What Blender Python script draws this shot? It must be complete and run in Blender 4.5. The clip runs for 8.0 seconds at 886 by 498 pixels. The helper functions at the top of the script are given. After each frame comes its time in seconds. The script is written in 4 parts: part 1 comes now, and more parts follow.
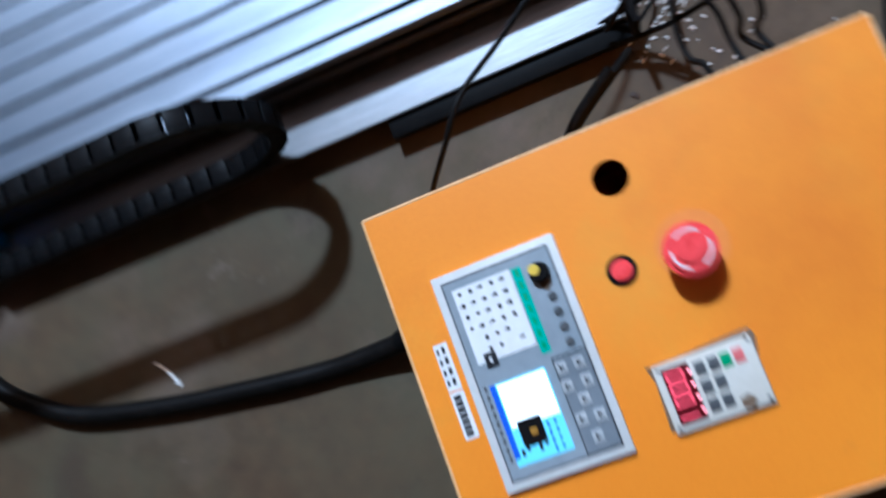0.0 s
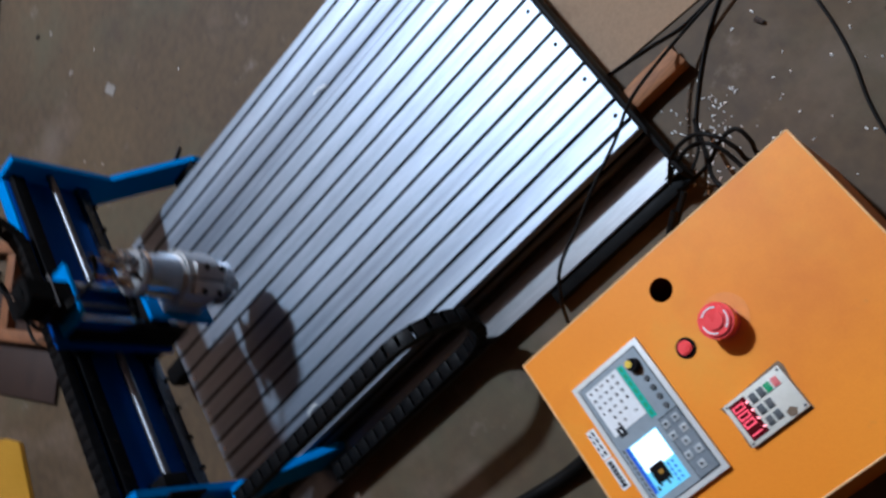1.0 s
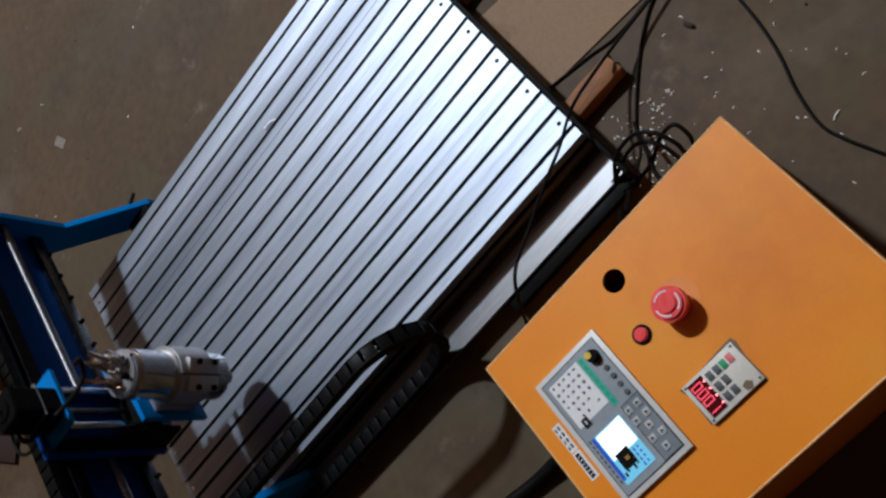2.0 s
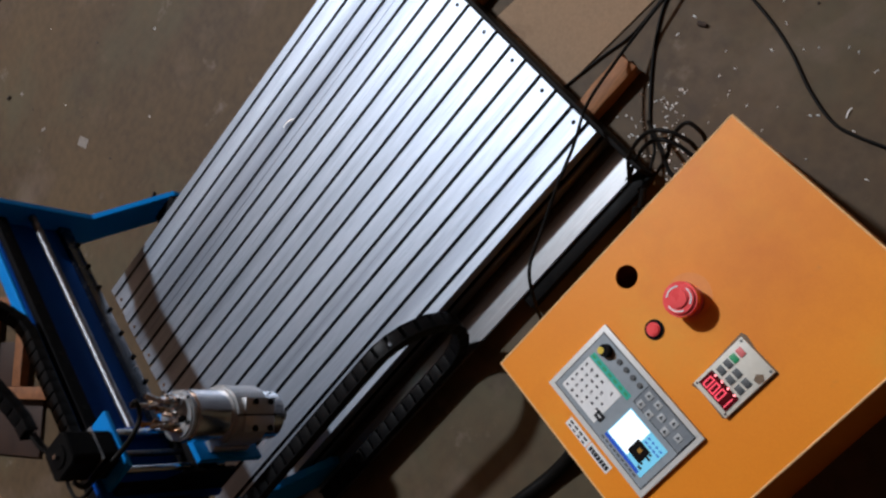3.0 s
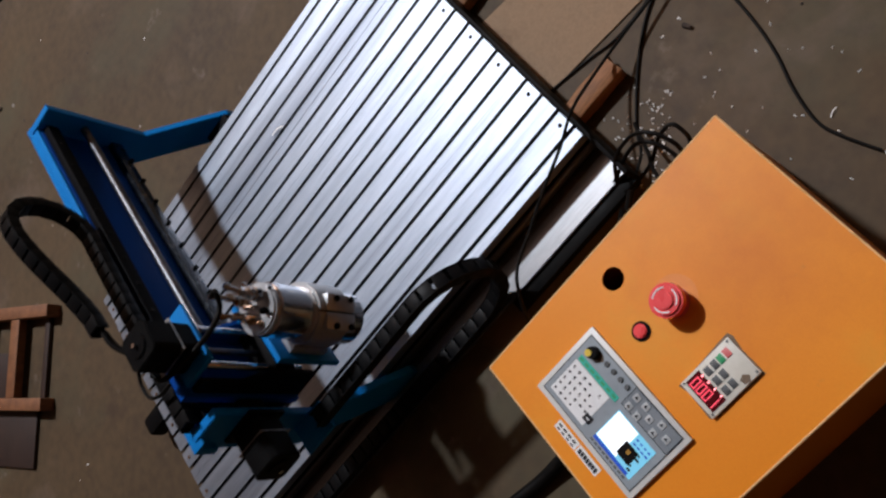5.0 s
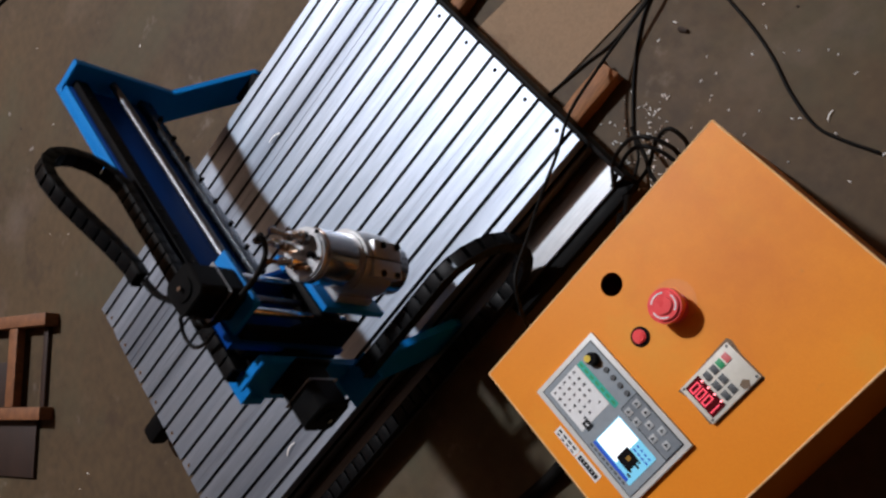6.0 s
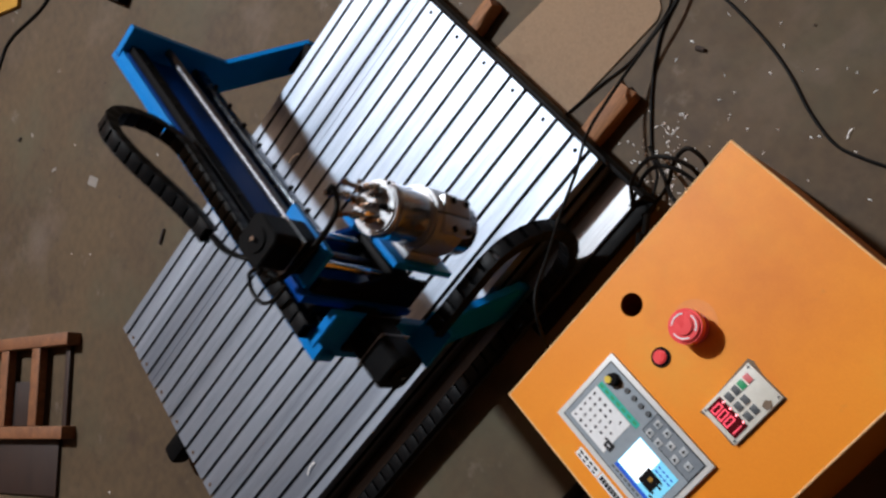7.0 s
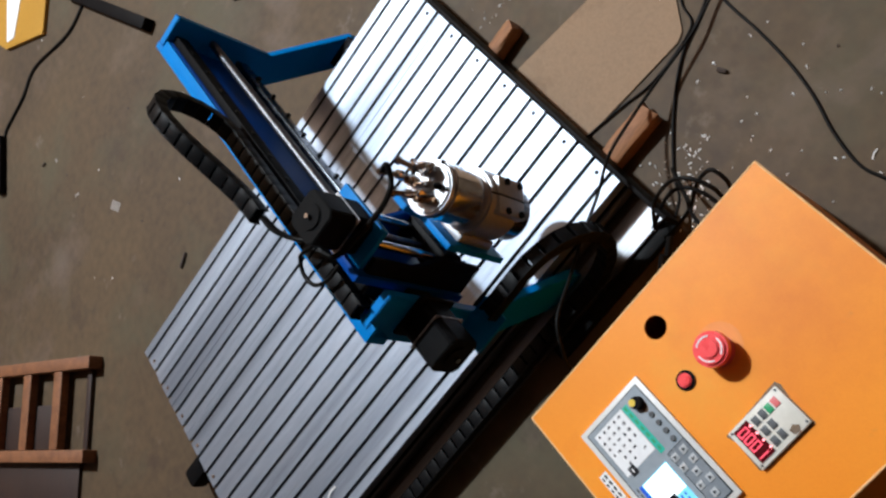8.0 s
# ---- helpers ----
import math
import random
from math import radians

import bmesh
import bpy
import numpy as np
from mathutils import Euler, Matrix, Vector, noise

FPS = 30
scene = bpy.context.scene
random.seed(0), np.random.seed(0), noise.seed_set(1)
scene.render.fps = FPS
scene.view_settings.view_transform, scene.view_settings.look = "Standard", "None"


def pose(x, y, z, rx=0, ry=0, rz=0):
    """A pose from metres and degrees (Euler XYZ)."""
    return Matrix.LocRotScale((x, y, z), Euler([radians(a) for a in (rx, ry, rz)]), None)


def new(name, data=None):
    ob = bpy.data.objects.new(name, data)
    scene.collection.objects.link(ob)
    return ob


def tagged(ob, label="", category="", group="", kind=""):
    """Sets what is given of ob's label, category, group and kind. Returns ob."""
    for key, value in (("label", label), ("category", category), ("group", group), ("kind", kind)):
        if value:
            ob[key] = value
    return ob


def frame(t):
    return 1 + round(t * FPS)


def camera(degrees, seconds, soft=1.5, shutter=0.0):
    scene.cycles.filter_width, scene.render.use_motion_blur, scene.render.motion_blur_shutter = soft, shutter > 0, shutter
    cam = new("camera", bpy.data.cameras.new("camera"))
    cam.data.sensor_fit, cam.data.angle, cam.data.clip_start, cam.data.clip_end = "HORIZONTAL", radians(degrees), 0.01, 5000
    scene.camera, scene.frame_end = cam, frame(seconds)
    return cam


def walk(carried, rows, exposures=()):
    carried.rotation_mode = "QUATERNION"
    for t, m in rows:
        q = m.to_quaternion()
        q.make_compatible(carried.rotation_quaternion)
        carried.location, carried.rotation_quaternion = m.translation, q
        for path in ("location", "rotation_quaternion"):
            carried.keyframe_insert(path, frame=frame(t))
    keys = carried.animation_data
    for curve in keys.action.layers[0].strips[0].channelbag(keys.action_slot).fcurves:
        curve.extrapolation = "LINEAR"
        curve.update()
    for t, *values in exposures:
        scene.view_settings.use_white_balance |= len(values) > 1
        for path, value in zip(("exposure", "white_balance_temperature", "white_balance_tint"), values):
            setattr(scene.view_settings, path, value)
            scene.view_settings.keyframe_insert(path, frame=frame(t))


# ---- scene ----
cam = camera(51.48, 8.0, soft=2.4, shutter=1.0)
walk(cam, [
    (0.0, pose(0.3741, -0.0890, 1.0317, 4.994, 12.900, 69.753)),
    (0.5, pose(0.5512, 0.0687, 1.1686, 11.018, 25.381, 60.426)),
    (0.8, pose(0.5711, 0.1598, 1.2753, 9.434, 32.361, 56.210)),
    (1.0, pose(0.6026, 0.1950, 1.3184, 9.068, 36.146, 53.770)),
    (1.2, pose(0.6023, 0.1876, 1.3252, 8.988, 35.414, 51.718)),
    (1.5, pose(0.6456, 0.1649, 1.3174, 10.296, 33.677, 49.628)),
    (2.0, pose(0.6574, 0.1649, 1.3244, 9.567, 34.286, 48.802)),
    (3.5, pose(0.6807, 0.1723, 1.3396, 9.924, 35.598, 49.193)),
    (4.0, pose(0.6829, 0.1751, 1.3383, 9.856, 35.601, 48.942)),
    (4.5, pose(0.6839, 0.1754, 1.3325, 9.815, 35.492, 48.561)),
    (6.0, pose(0.6785, 0.1818, 1.3280, 9.326, 35.457, 47.411)),
    (6.5, pose(0.6752, 0.1834, 1.3310, 9.707, 35.893, 47.348)),
    (7.0, pose(0.6731, 0.1879, 1.3354, 10.086, 36.545, 47.218)),
    (7.5, pose(0.6716, 0.1886, 1.3367, 10.708, 37.200, 47.207)),
    (8.0, pose(0.6706, 0.1827, 1.3347, 11.681, 37.704, 47.348)),
], exposures=[(0.0, 0.35, 4950, 8), (0.5, 0.50, 5150, 9), (1.0, 0.02, 5500, 10), (1.5, -0.42, 5900, 11), (2.0, -0.42, 6150, 12), (3.5, -0.27, 6450, 15),
                   (4.5, -0.27, 6550, 17), (6.0, -0.22, 6550, 16), (7.0, 0.02, 6450, 13), (8.0, 0.32, 6250, 10)])

# ---- light ----
LAMP_WAY = Vector((-0.69, 0.03, 1.0))
world = bpy.data.worlds.new("workshop_air")
world.use_nodes = True
world.node_tree.nodes["Background"].inputs[0].default_value = (0.9, 0.8, 0.7, 1)
world.node_tree.nodes["Background"].inputs[1].default_value = 0.0015
scene.world = world


LAMP_AT = Vector((-0.15, -0.35, 0.15)) + LAMP_WAY * 5.5
bulb = bpy.data.lights.new("bulb_light", "POINT")
bulb.energy, bulb.color, bulb.shadow_soft_size = 1880, (0.84, 0.94, 1.0), 0.17
new("bulb_light", bulb).location = LAMP_AT

# ---- materials ----


def surface(name, a, b, scale=8.0, rough=0.5, metal=0.0, bump=0.0, fine=120.0, stretch=(1, 1, 1), spread=0.12, blotch=0.5, coat=0.0, spec=0.5, dust=None, world=False):
    """Two colours mixed by a coarse and a fine noise at real size, with uneven gloss and relief."""
    m = bpy.data.materials.new(name)
    m.use_nodes = True
    nt = m.node_tree
    n, lk = nt.nodes, nt.links
    bsdf = n["Principled BSDF"]
    tex = n.new("ShaderNodeTexCoord")
    mp = n.new("ShaderNodeMapping")
    mp.inputs["Scale"].default_value = stretch
    coords = n.new("ShaderNodeNewGeometry").outputs["Position"] if world else tex.outputs["Object"]
    lk.new(coords, mp.inputs[0])
    big = n.new("ShaderNodeTexNoise")
    big.inputs["Scale"].default_value = scale
    big.inputs["Detail"].default_value = 6
    small = n.new("ShaderNodeTexNoise")
    small.inputs["Scale"].default_value = fine
    small.inputs["Detail"].default_value = 4
    lk.new(mp.outputs[0], big.inputs["Vector"])
    lk.new(mp.outputs[0], small.inputs["Vector"])
    mix = n.new("ShaderNodeMix")
    mix.data_type = "FLOAT"
    mix.inputs[0].default_value = 1 - blotch
    lk.new(big.outputs[0], mix.inputs[2])
    lk.new(small.outputs[0], mix.inputs[3])
    ramp = n.new("ShaderNodeValToRGB")
    ramp.color_ramp.elements[0].position, ramp.color_ramp.elements[0].color = 0.32, (*a, 1)
    ramp.color_ramp.elements[1].position, ramp.color_ramp.elements[1].color = 0.68, (*b, 1)
    lk.new(mix.outputs[0], ramp.inputs[0])
    shade = ramp.outputs[0]
    layers = [] if dust is None else dust if isinstance(dust, list) else [dust]
    for colour, size, lo, hi, most in layers:
        dn = n.new("ShaderNodeTexNoise")
        dn.inputs["Scale"].default_value = size
        dn.inputs["Detail"].default_value = 8
        dn.inputs["Roughness"].default_value = 0.65
        lk.new(mp.outputs[0] if world else coords, dn.inputs["Vector"])
        dr = n.new("ShaderNodeMapRange")
        for k, v in zip((1, 2, 3, 4), (lo, hi, 0.0, most)):
            dr.inputs[k].default_value = v
        lk.new(dn.outputs[0], dr.inputs[0])
        dm = n.new("ShaderNodeMix")
        dm.data_type = "RGBA"
        lk.new(dr.outputs[0], dm.inputs[0])
        lk.new(shade, dm.inputs[6])
        dm.inputs[7].default_value = (*colour, 1)
        shade = dm.outputs[2]
    lk.new(shade, bsdf.inputs["Base Color"])
    bsdf.inputs["Specular IOR Level"].default_value = spec
    rr = n.new("ShaderNodeMapRange")
    rr.inputs[3].default_value, rr.inputs[4].default_value = max(0.03, rough - spread), min(1, rough + spread)
    lk.new(big.outputs[0], rr.inputs[0])
    lk.new(rr.outputs[0], bsdf.inputs["Roughness"])
    bsdf.inputs["Metallic"].default_value = metal
    bsdf.inputs["Coat Weight"].default_value = coat
    if bump:
        bp = n.new("ShaderNodeBump")
        bp.inputs["Strength"].default_value = 1.0
        bp.inputs["Distance"].default_value = bump
        lk.new(mix.outputs[0], bp.inputs["Height"])
        lk.new(bp.outputs[0], bsdf.inputs["Normal"])
    return m


def glow(name, colour, strength):
    m = bpy.data.materials.new(name)
    m.use_nodes = True
    b = m.node_tree.nodes["Principled BSDF"]
    b.inputs["Base Color"].default_value = (*[c * 0.3 for c in colour], 1)
    b.inputs["Emission Color"].default_value = (*colour, 1)
    b.inputs["Emission Strength"].default_value = strength
    b.inputs["Roughness"].default_value = 0.15
    return m


CONCRETE = surface("dusty_concrete", (0.0440, 0.0256, 0.0116), (0.0930, 0.0585, 0.0270), 2.6, 0.7, 0, 0.0014, 45, blotch=0.6, spec=0.35,
                   dust=[((0.070, 0.060, 0.032), 1.7, 0.48, 0.62, 0.8), ((0.128, 0.090, 0.060), 4.3, 0.55, 0.72, 0.6), ((0.040, 0.022, 0.013), 7.0, 0.58, 0.70, 0.55), ((0.19, 0.16, 0.135), 11.0, 0.64, 0.74, 0.5), ((0.135, 0.098, 0.078), 2.2, 0.57, 0.70, 0.55), ((0.030, 0.019, 0.010), 1.3, 0.56, 0.70, 0.4)])
# browns of the unseen walls and ceiling are chosen for warm bounce light
WALL_BOUNCE = surface("pale_bounce_wall", (0.24, 0.125, 0.062), (0.30, 0.165, 0.085), 1.5, 0.9)
WALL_BROWN = surface("unseen_brown_wall", (0.080, 0.036, 0.0165), (0.110, 0.052, 0.025), 1.5, 0.9)
CEILING = surface("unseen_brown_ceiling", (0.050, 0.023, 0.011), (0.070, 0.034, 0.017), 1.5, 0.9)
CARDBOARD = surface("cardboard", (0.21, 0.132, 0.074), (0.28, 0.180, 0.105), 5, 0.8, 0, 0.0004, 200, dust=[((0.15, 0.085, 0.045), 9, 0.56, 0.70, 0.6)])
ALU = surface("brushed_aluminium", (0.185, 0.212, 0.252), (0.372, 0.416, 0.488), 2.2, 0.485, 1.0, 0.00026, 60, stretch=(14, 0.3, 14), spread=0.05, blotch=0.5, dust=((0.15, 0.17, 0.21), 0.8, 0.48, 0.70, 0.8), world=True)
TRAY = surface("rolled_aluminium_plate", (0.15, 0.153, 0.16), (0.26, 0.264, 0.275), 3, 0.40, 1.0, 0.0001, 90, stretch=(12, 0.4, 12), spread=0.1)
CHROME = surface("polished_steel", (0.55, 0.55, 0.57), (0.66, 0.66, 0.68), 30, 0.16, 1.0, spread=0.06)
SCREW_STEEL = surface("ball_screw_steel", (0.10, 0.10, 0.11), (0.20, 0.20, 0.215), 60, 0.42, 1.0)
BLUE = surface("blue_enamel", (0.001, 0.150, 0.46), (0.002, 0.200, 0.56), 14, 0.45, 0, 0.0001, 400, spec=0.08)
# the same blue paint with shade put into its colour
BLUE_SHADE = surface("shaded_blue_enamel", (0.0005, 0.040, 0.22), (0.001, 0.060, 0.30), 14, 0.45, 0, 0.0001, 400, spec=0.06)
BLACK = surface("black_paint", (0.003, 0.003, 0.0035), (0.008, 0.007, 0.007), 18, 0.5, 0, 0.0002, 150, spec=0.05)
BLACK_MATT = surface("black_nylon", (0.0025, 0.0025, 0.003), (0.006, 0.006, 0.006), 40, 0.5, 0, 0.0001, 300, spec=0.04)
RUBBER = surface("black_rubber", (0.0035, 0.0033, 0.003), (0.008, 0.007, 0.0065), 60, 0.48, spec=0.08)
RAIL = surface("blackened_steel", (0.0022, 0.0024, 0.003), (0.005, 0.005, 0.006), 40, 0.55, 0.0, spec=0.05)
CHAIN = surface("black_chain_plastic", (0.0028, 0.0028, 0.0032), (0.006, 0.006, 0.0065), 40, 0.42, 0, 0.0001, 300, spec=0.08)
STEEL = surface("ground_rail_steel", (0.075, 0.08, 0.09), (0.13, 0.137, 0.15), 50, 0.26, 1.0, 0, 200, spread=0.06)
BAND = surface("pale_motor_flange", (0.20, 0.20, 0.205), (0.34, 0.34, 0.345), 60, 0.4, 0.7)
ORANGE = surface("orange_powder_coat", (0.74, 0.216, 0.007), (0.84, 0.288, 0.011), 3, 0.44, 0, 0.00014, 420, blotch=0.75, spec=0.32, dust=[((0.68, 0.32, 0.03), 6, 0.52, 0.76, 0.6), ((0.60, 0.150, 0.006), 2.3, 0.52, 0.72, 0.7), ((0.50, 0.20, 0.04), 26, 0.66, 0.74, 0.35)])
WOOD = surface("old_brown_wood", (0.10, 0.034, 0.012), (0.25, 0.098, 0.036), 7, 0.6, 0, 0.0008, 60, stretch=(6, 6, 0.8))
# dark wood of the rung, also the painted shade around the frame
DARKWOOD = surface("dark_wood_and_shade", (0.010, 0.0035, 0.002), (0.030, 0.010, 0.004), 7, 0.6, 0, 0.0008, 60, stretch=(0.8, 6, 6))
BARK = surface("rough_offcut_wood", (0.13, 0.048, 0.015), (0.36, 0.150, 0.052), 9, 0.7, 0, 0.0015, 60, stretch=(6, 0.8, 6))
PANEL = surface("light_grey_panel", (0.55, 0.55, 0.53), (0.63, 0.63, 0.61), 20, 0.4)
PANEL_DARK = surface("grey_overlay", (0.22, 0.26, 0.29), (0.28, 0.32, 0.355), 20, 0.4)
WHITE = surface("white_print", (0.68, 0.69, 0.70), (0.78, 0.79, 0.80), 30, 0.45)
GREEN = surface("green_print", (0.008, 0.36, 0.27), (0.012, 0.43, 0.33), 30, 0.45)
KEYGREEN = surface("green_key", (0.01, 0.26, 0.10), (0.015, 0.32, 0.12), 30, 0.45)
KEYRED = surface("pale_red_key", (0.62, 0.13, 0.13), (0.70, 0.16, 0.16), 30, 0.45)
KEYDARK = surface("dark_key", (0.05, 0.055, 0.06), (0.08, 0.085, 0.09), 30, 0.45)
INK = surface("dark_ink", (0.010, 0.010, 0.012), (0.022, 0.022, 0.025), 30, 0.6, spec=0.15)
RED = surface("red_button_plastic", (0.80, 0.055, 0.06), (0.88, 0.075, 0.08), 30, 0.3, coat=0.2)
YELLOW = surface("yellow_plastic_sheet", (0.34, 0.165, 0.008), (0.43, 0.215, 0.014), 6, 0.5)
KNOB_YELLOW = surface("bright_yellow_print", (0.62, 0.42, 0.02), (0.74, 0.52, 0.04), 30, 0.5)
COPPER = surface("brass_fitting", (0.34, 0.20, 0.11), (0.50, 0.31, 0.18), 30, 0.25, 1.0)
CHIP = surface("pale_shaving", (0.74, 0.73, 0.70), (0.92, 0.91, 0.89), 60, 0.35)
SCRAP = surface("greyish_paper", (0.16, 0.135, 0.115), (0.22, 0.19, 0.165), 60, 0.7)
SPECK = surface("dark_speck", (0.03, 0.02, 0.016), (0.06, 0.04, 0.03), 60, 0.8)
# near-black colour stands in for the shade inside the table slots
SLOT = surface("shaded_slot_metal", (0.018, 0.018, 0.02), (0.035, 0.035, 0.04), 30, 0.85, 0.0, spec=0.05)
CLAMP = surface("satin_cast_aluminium", (0.36, 0.365, 0.375), (0.48, 0.485, 0.495), 20, 0.40, 0.65, 0.0002, 200)
SMUDGE = surface("dark_grease", (0.10, 0.06, 0.03), (0.17, 0.11, 0.065), 60, 0.6)
WORN = surface("worn_orange_paint", (0.66, 0.20, 0.016), (0.76, 0.25, 0.022), 40, 0.5)
# pale orange imitates the highlight along the lid edges
EDGE = surface("pale_orange_edge_highlight", (0.70, 0.36, 0.12), (0.82, 0.50, 0.24), 60, 0.5)
PAD = surface("key_pad_grey", (0.14, 0.165, 0.19), (0.19, 0.215, 0.24), 20, 0.4)
KEYLIGHT = surface("pale_grey_key", (0.36, 0.38, 0.39), (0.44, 0.46, 0.47), 20, 0.4)
CAP = surface("turned_grey_metal", (0.34, 0.35, 0.365), (0.48, 0.49, 0.51), 60, 0.38, 0.8, 0.0002, 300)
BASE = surface("dull_stained_metal", (0.05, 0.042, 0.036), (0.12, 0.10, 0.085), 12, 0.45, 0.6, 0.0002, 120)
CREAM = surface("cream_plastic", (0.56, 0.54, 0.47), (0.66, 0.64, 0.57), 20, 0.45)
BRACKET = surface("grey_metal", (0.24, 0.235, 0.23), (0.40, 0.395, 0.39), 20, 0.4, 0.75)
SCREEN_W = glow("lit_screen_white", (0.86, 0.95, 1.0), 1.6)
SCREEN_C = glow("lit_screen_cyan", (0.20, 0.62, 0.85), 0.9)
SCREEN_B = glow("lit_screen_blue", (0.03, 0.10, 0.55), 0.8)
LED = glow("red_led_segment", (1.0, 0.10, 0.15), 1.1)
LED_DOT = glow("bright_red_lamp", (1.0, 0.25, 0.28), 4.0)
LED_WINDOW = glow("red_led_window", (0.22, 0.012, 0.02), 0.06)

# ---- mesh helpers ----


def box(bm, x0, x1, y0, y1, z0, z1, bevel=0.0, m=None):
    g = bmesh.ops.create_cube(bm, size=1.0, matrix=Matrix.LocRotScale(((x0 + x1) / 2, (y0 + y1) / 2, (z0 + z1) / 2), None, (x1 - x0, y1 - y0, z1 - z0)))
    vs = g["verts"]
    if bevel:
        es = list({e for v in vs for e in v.link_edges})
        r = bmesh.ops.bevel(bm, geom=es, offset=bevel, segments=2, profile=0.6, affect="EDGES")
        vs = list({v for f in r["faces"] for v in f.verts} | {v for v in vs if v.is_valid})
    if m is not None:
        bmesh.ops.transform(bm, matrix=m, verts=vs)
    return vs


def rod(bm, a, b, r, seg=20, r2=None, bevel=0.0):
    a, b = Vector(a), Vector(b)
    m = Matrix.Translation((a + b) / 2) @ (b - a).to_track_quat("Z", "Y").to_matrix().to_4x4()
    g = bmesh.ops.create_cone(bm, cap_ends=True, segments=seg, radius1=r, radius2=r if r2 is None else r2, depth=(b - a).length, matrix=m)
    if bevel:
        es = [e for e in {e for v in g["verts"] for e in v.link_edges} if any(len(f.verts) > 4 for f in e.link_faces)]
        bmesh.ops.bevel(bm, geom=es, offset=bevel, segments=2, affect="EDGES")
    return g["verts"]


def prism(bm, outline, axis, lo, hi, bevel=0.0):
    """A plate: an outline in the two other axes, pushed from lo to hi along the axis."""
    def at(p, h):
        return {"x": (h, p[0], p[1]), "y": (p[0], h, p[1]), "z": (p[0], p[1], h)}[axis]
    a = [bm.verts.new(at(p, lo)) for p in outline]
    b = [bm.verts.new(at(p, hi)) for p in outline]
    fs = [bm.faces.new(a), bm.faces.new(b)]
    k = len(outline)
    for i in range(k):
        fs.append(bm.faces.new((a[i], a[(i + 1) % k], b[(i + 1) % k], b[i])))
    bmesh.ops.recalc_face_normals(bm, faces=fs)
    if bevel:
        es = list({e for f in fs for e in f.edges})
        bmesh.ops.bevel(bm, geom=es, offset=bevel, segments=2, affect="EDGES")


def as_mesh(name, bm, material, smooth=True):
    me = bpy.data.meshes.new(name)
    bm.to_mesh(me)
    bm.free()
    for k in (material if isinstance(material, (list, tuple)) else [material]):
        me.materials.append(k)
    if smooth:
        me.shade_smooth()
        me.set_sharp_from_angle(angle=radians(32))
    return me


def part(name, bm, material, parent=None, label=""):
    ob = new(name, as_mesh(name, bm, material))
    if parent is not None:
        ob.parent = parent
    return tagged(ob, label)


def thing(name, label, category, at=None, group="", kind=""):
    ob = new(name)
    if at is not None:
        ob.matrix_world = at
    return tagged(ob, label, category, group, kind)


def tube(name, points, radius, material, parent=None, label="", category="", kind=""):
    """A cable along smooth points, turned into a mesh."""
    cu = bpy.data.curves.new(name, "CURVE")
    cu.dimensions, cu.bevel_depth, cu.bevel_resolution, cu.use_fill_caps = "3D", radius, 3, True
    ps = [Vector(p) for p in points]
    ps = [ps[0] * 2 - ps[1]] + ps + [ps[-1] * 2 - ps[-2]]
    fine = []
    for a, b, c, d in zip(ps, ps[1:], ps[2:], ps[3:]):
        for i in range(8):
            k = i / 8
            fine.append(0.5 * (2 * b + (c - a) * k + (2 * a - 5 * b + 4 * c - d) * k * k + (3 * b - a - 3 * c + d) * k ** 3))
    fine.append(ps[-2])
    sp = cu.splines.new("POLY")
    sp.points.add(len(fine) - 1)
    for q, p in zip(sp.points, fine):
        q.co = (*p, 1)
    tmp = bpy.data.objects.new(name, cu)
    scene.collection.objects.link(tmp)
    bpy.context.view_layer.update()
    me = bpy.data.meshes.new_from_object(tmp.evaluated_get(bpy.context.evaluated_depsgraph_get()))
    bpy.data.objects.remove(tmp)
    bpy.data.curves.remove(cu)
    me.materials.clear()
    me.materials.append(material)
    me.shade_smooth()
    ob = new(name, me)
    if parent is not None:
        ob.parent = parent
    return tagged(ob, label, category, "", kind)


# ---- the room ----
FLOOR = 0.07


def room():
    bm = bmesh.new()
    box(bm, -5, 4, -4.5, 4, -0.1, FLOOR)
    tagged(part("floor", bm, CONCRETE), "dusty brown-grey concrete workshop floor", "floor", kind="structure")
    # walls and ceiling are added out of view; the paler west one brightens the table
    for name, b in (("wall_north", (-5, 4, 4, 4.2, 0, 6.2)), ("wall_south", (-5, 4, -4.7, -4.5, 0, 6.2)),
                    ("wall_east", (4, 4.2, -4.7, 4.2, 0, 6.2)), ("wall_west", (-5.2, -5, -4.7, 4.2, 0, 6.2))):
        bm = bmesh.new()
        box(bm, *b)
        tagged(part(name, bm, WALL_BOUNCE if name == "wall_west" else WALL_BROWN), "unseen workshop wall, brown for warm bounce light", "wall", kind="structure")
    bm = bmesh.new()
    box(bm, -5.2, 4.2, -4.7, 4.2, 6.2, 6.35)
    tagged(part("ceiling", bm, CEILING), "unseen ceiling, dark brown for warm bounce light", "ceiling", kind="structure")


room()

# ---- the router bed ----
TOP, NEAR, FAR, LONG = 0.15, 0.0, -0.64, -0.968


